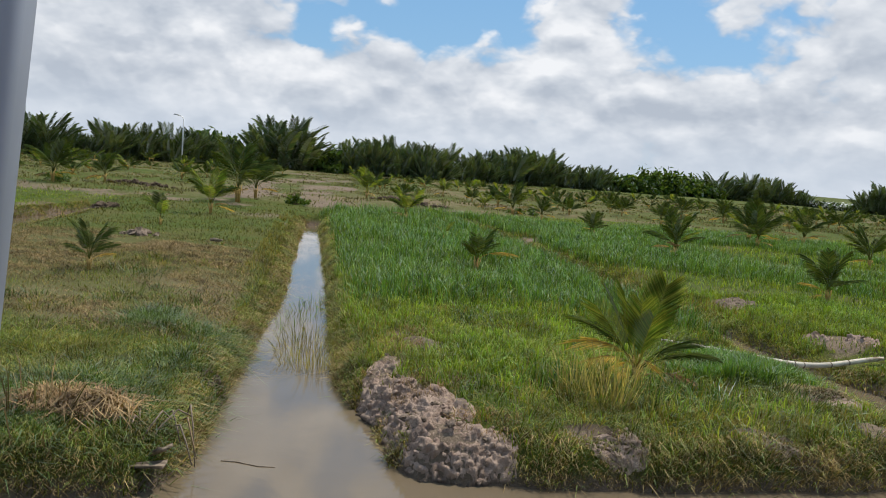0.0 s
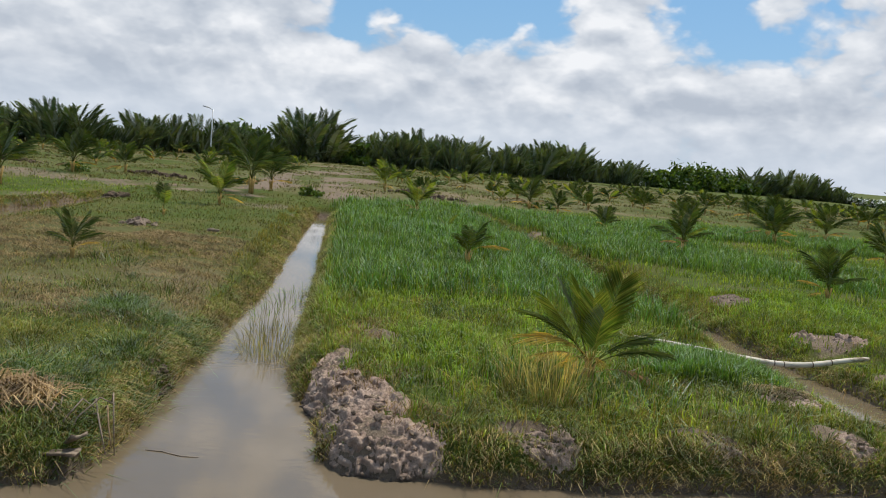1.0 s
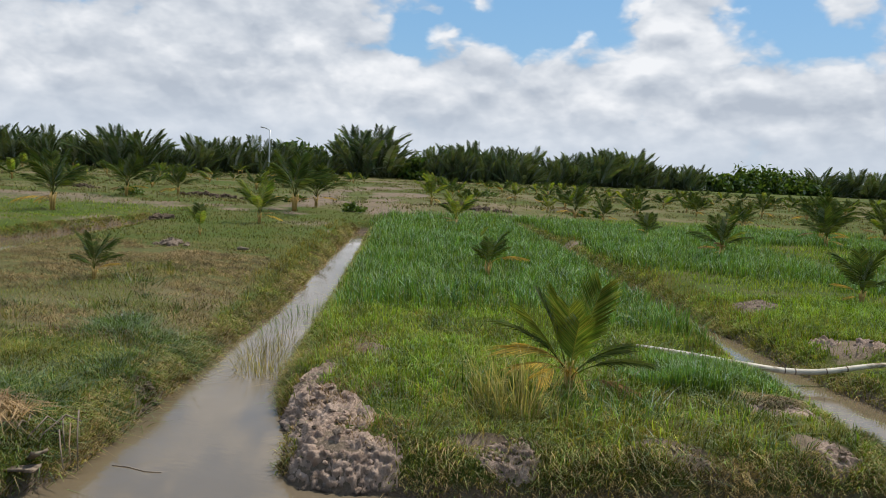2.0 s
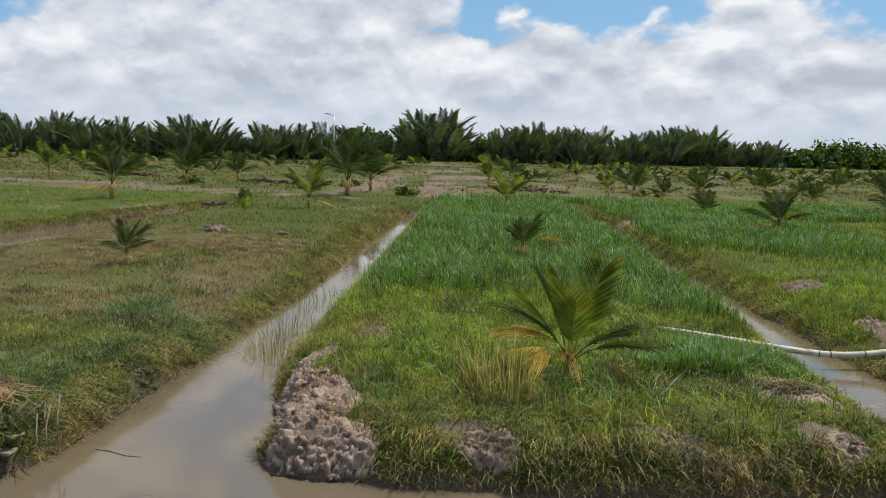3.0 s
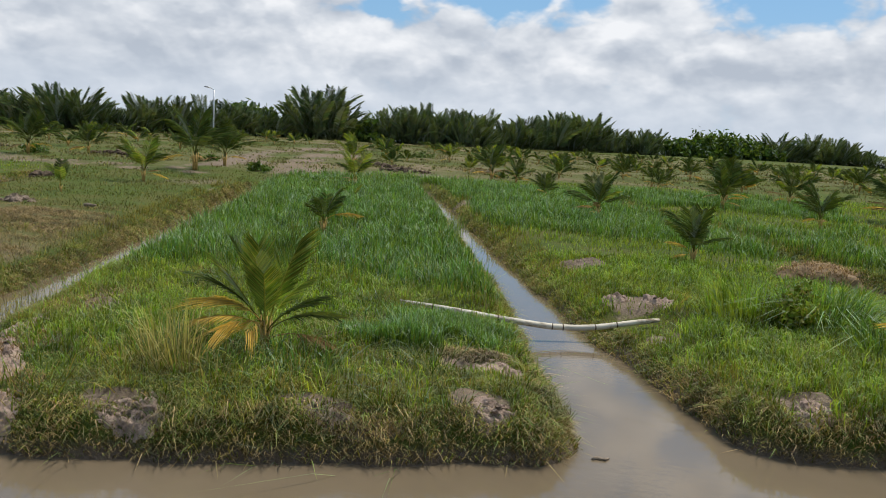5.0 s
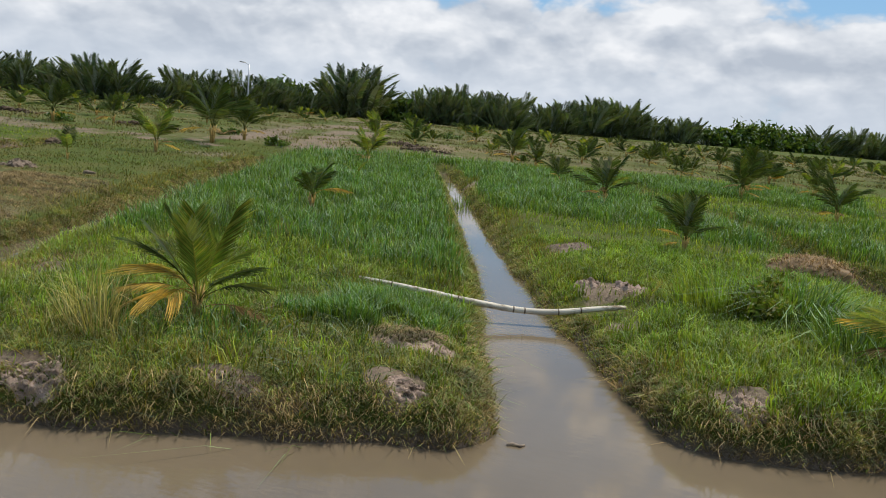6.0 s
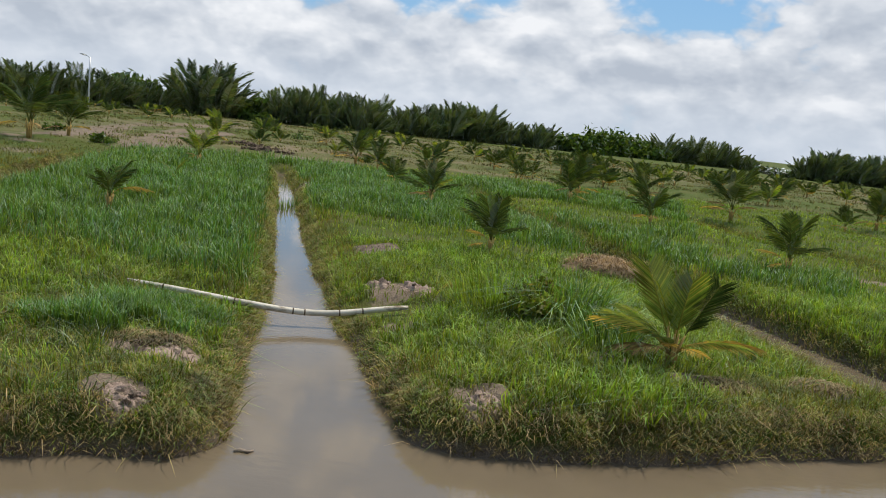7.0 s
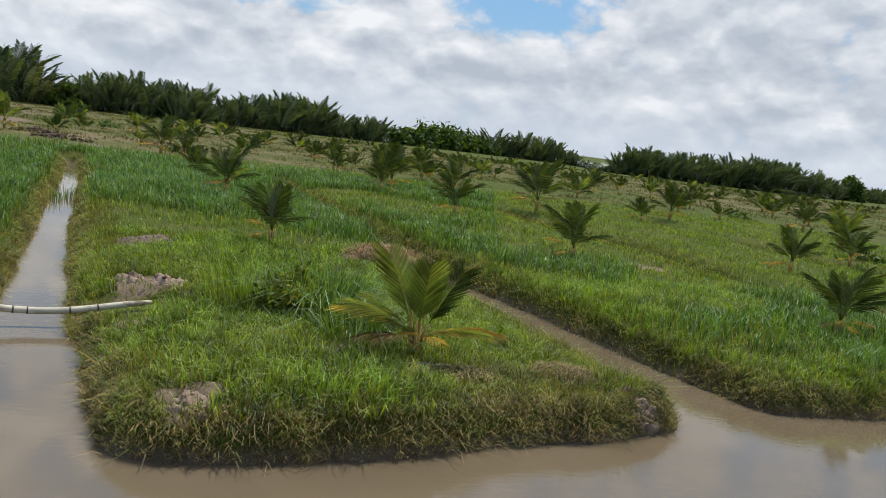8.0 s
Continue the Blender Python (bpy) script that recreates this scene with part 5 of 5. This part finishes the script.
for i, (x_, y_, rx_, ry_, n_) in enumerate(((0.15, 8.75, 0.42, 0.5, 420), (0.75, 7.75, 0.35, 0.3, 260), (-0.38, 10.5, 0.32, 0.45, 300), (-0.3, 11.4, 0.35, 0.3, 220))):
    rr_ = np.random.default_rng(200 + i)
    t_, q_ = rr_.random(n_) * 2 * np.pi, np.sqrt(rr_.random(n_))
    sx_, sy_ = x_ + np.cos(t_) * rx_ * q_, y_ + np.sin(t_) * ry_ * q_
    blades("dry_runners", "dry brown runners of grass trailing over the clay", "grass", FROND_DRY, sx_, sy_, 0.085 + 0 * sx_, 0.006, 1.0, None, 0.2, 0.0, land(sx_, sy_) + 0.02, 0.4)

# ---------------------------------------------------------------- heaps of straw and driftwood


def straw_heap(x0, y0, rx, ry, tall, label, seed, mat=FROND_DRY):
    heap = holder("straw_heap", pose(x0, y0, float(land(x0, y0))), label, "straw heap")
    bm = bmesh.new()
    bmesh.ops.create_icosphere(bm, subdivisions=4, radius=1 if tall > 0.1 else 0.5)
    for v in bm.verts:
        f = 1 + 0.22 * noise.noise(v.co * 2.2 + Vector((seed, 0, 0))) + 0.12 * noise.noise(v.co * 6)
        v.co = Vector((v.co.x * rx * f, v.co.y * ry * f, max(v.co.z, -0.2) * tall * f))
    part("core", bm, STEM, heap)
    rr = np.random.default_rng(seed)
    n = 900
    t, q = rr.random(n) * 2 * np.pi, np.sqrt(rr.random(n))
    x_, y_ = np.cos(t) * rx * q * 1.05, np.sin(t) * ry * q * 1.05
    ob = blades("loose_straw", "loose dry straw", "straw", mat, x_, y_, (0.12 if tall > 0.1 else 0.055) + 0 * x_, 0.012, 2.2, None, 0.1, 0.0, tall * np.sqrt(np.maximum(0, 1 - q * q)) * 0.95)
    ob.parent = heap
    del ob["category"]
    ob["kind"] = "stuff"
    return heap


straw_heap(10.25, 17.7, 0.75, 0.6, 0.36, "reddish brown heap of rotting straw in the grass", 1)
straw_heap(11.8, 11.3, 0.38, 0.25, 0.08, "flat patch of grey dry straw on the bed", 2, STRAW)
straw_heap(10.6, 10.85, 0.3, 0.16, 0.06, "dry straw mulch below the palm", 3, STRAW)
straw_heap(4.6, 10.05, 0.42, 0.22, 0.07, "dry straw lying on the clay patch", 4, STRAW)
straw_heap(-2.75, 6.85, 0.5, 0.3, 0.13, "tangle of dry stalks on the canal bank", 5)


def stick(place, turn, length, radius, label, name="branch", pitch=0.0):
    ob = holder(name, pose(*place, 0, pitch, turn), label, "branch")
    bm = bmesh.new()
    tube(bm, [(-length / 2, 0, 0), (-length * 0.2, 0.02, radius * 0.3), (length * 0.2, -0.015, 0), (length / 2, 0.02, radius * 0.2)], [radius * 0.7, radius, radius * 0.9, radius * 0.4], 7)
    part("wood", bm, DRIFT, ob)
    return ob


stick((-1.30, 7.12, 0.002), -4, 0.5, 0.006, "thin stick floating on the canal")
stick((6.0, 8.67, 0.005), 15, 0.16, 0.02, "small dark clump of twigs floating on the canal")


def dry_base(place, turn, length, wide, pitch, label):
    """The broad dry foot of a fallen palm frond: a tapering hollow blade."""
    ob = holder("palm_frond_base", pose(*place, 0, pitch, turn), label, "frond base")
    bm = bmesh.new()
    rings = []
    for i in range(7):
        t = i / 6
        w, c = wide * (1 - 0.72 * t ** 0.7), 0.25 * wide * (1 - t)
        top = [bm.verts.new((length * t, w * (k / 2 - 1), c * (k / 2 - 1) ** 2 + 0.018 * (1 - 0.5 * t))) for k in range(5)]
        low = [bm.verts.new((length * t, w * (k / 2 - 1), c * (k / 2 - 1) ** 2 - 0.010)) for k in range(5)]
        rings.append(top + low[::-1])
    for a, b in zip(rings, rings[1:]):
        for k in range(10):
            bm.faces.new((a[k], a[(k + 1) % 10], b[(k + 1) % 10], b[k]))
    bm.faces.new(rings[0][::-1])
    bm.faces.new(rings[-1])
    part("husk", bm, DRIFT, ob)
    return ob


dry_base((-1.76, 6.38, 0.20), 182, 0.42, 0.075, 4, "flat grey dry foot of a palm frond on the bank")
dry_base((-1.78, 6.46, 0.32), 150, 0.34, 0.07, 28, "upturned grey dry foot of a palm frond on the bank")
dry_base((-2.2, 6.40, 0.16), 60, 0.30, 0.06, -30, "small dry foot of a palm frond on the bank")
vine = holder("dry_vine", pose(-2.3, 6.75, float(land(-2.3, 6.75))), "tangle of dry brown creeper stems hanging down the bank", "vine")
vr = random.Random(17)
for i in range(26):
    bm = bmesh.new()
    x_, y_ = vr.uniform(-0.75, 0.5), vr.uniform(-0.05, 0.35)
    dx_, dy_ = vr.uniform(-0.25, 0.3), -vr.uniform(0.25, 0.5)
    h_ = vr.uniform(0.03, 0.14)
    tube(bm, [(x_, y_, 0.02), (x_ + dx_ * 0.3, y_ + dy_ * 0.3, h_), (x_ + dx_ * 0.7, y_ + dy_ * 0.75, h_ * 0.4 - 0.06), (x_ + dx_, y_ + dy_, -vr.uniform(0.15, 0.34))], [0.006, 0.008, 0.007, 0.004], 5)
    part("stem", bm, vr.choice((DRIFT, STEM, DRIFT)), vine)
stick((3.05, 10.15, 0.52), 35, 0.55, 0.012, "dry fallen leaf stalk beside the palm", pitch=-18)
stick((-6.3, 20.3, 0.46), 15, 0.3, 0.05, "small weathered log lying in the grass")

# ---------------------------------------------------------------- solar street lamp
lx, ly = -36.2, 92.8
lamp = holder("street_lamp", pose(lx, ly, float(land(lx, ly))), "slender grey solar street lamp at the field's edge", "street lamp")
bm = bmesh.new()
tube(bm, [(0, 0, -0.3), (0, 0, 0.0), (0, 0, 3.0), (0, 0, 5.35)], [0.11, 0.10, 0.085, 0.06], 12)
part("pole", bm, STEEL, lamp)
bm = bmesh.new()
tube(bm, [(0, 0, 5.3), (-0.25, -0.03, 5.45), (-0.55, -0.05, 5.55)], [0.045, 0.04, 0.035], 8)
part("arm", bm, STEEL, lamp)
bm = bmesh.new()
bmesh.ops.create_cube(bm, size=1)
bmesh.ops.scale(bm, vec=(0.75, 0.32, 0.09), verts=bm.verts)
bmesh.ops.bevel(bm, geom=bm.edges[:], offset=0.03, segments=2, affect="EDGES")
bmesh.ops.rotate(bm, matrix=Matrix.Rotation(radians(8), 3, "Y"), verts=bm.verts)
bmesh.ops.translate(bm, vec=(-0.8, -0.05, 5.6), verts=bm.verts)
head = part("lamp_head", bm, STEEL, lamp)
bm = bmesh.new()
bmesh.ops.create_cube(bm, size=1)
bmesh.ops.scale(bm, vec=(0.5, 0.24, 0.02), verts=bm.verts)
bmesh.ops.rotate(bm, matrix=Matrix.Rotation(radians(8), 3, "Y"), verts=bm.verts)
bmesh.ops.translate(bm, vec=(-0.82, -0.05, 5.55), verts=bm.verts)
part("lens", bm, LENS, head, "milky lamp lens")
bm = bmesh.new()
bmesh.ops.create_cube(bm, size=1)
bmesh.ops.scale(bm, vec=(0.62, 0.28, 0.02), verts=bm.verts)
bmesh.ops.rotate(bm, matrix=Matrix.Rotation(radians(8), 3, "Y"), verts=bm.verts)
bmesh.ops.translate(bm, vec=(-0.79, -0.05, 5.655), verts=bm.verts)
part("solar_panel", bm, PANEL, head, "dark solar panel")

# ---------------------------------------------------------------- painted post beside the path
gx_, gy_ = -0.187, 1.34
post = holder("painted_post", pose(gx_, gy_, float(land(gx_, gy_)) - 0.1, 0, 4.86, 0), "bluish white painted metal post beside the path, shade put into its colour", "post")
bm = bmesh.new()
bmesh.ops.create_cube(bm, size=1)
bmesh.ops.scale(bm, vec=(0.10, 0.10, 3.4), verts=bm.verts)
bmesh.ops.translate(bm, vec=(0, 0, 1.7), verts=bm.verts)
bmesh.ops.bevel(bm, geom=bm.edges[:], offset=0.012, segments=3, affect="EDGES")
part("shaft", bm, SHADED_WHITE, post)
bm = bmesh.new()
bmesh.ops.create_cube(bm, size=1)
bmesh.ops.scale(bm, vec=(0.22, 0.22, 0.02), verts=bm.verts)
bmesh.ops.translate(bm, vec=(0, 0, 0.11), verts=bm.verts)
part("base_plate", bm, STEEL, post)
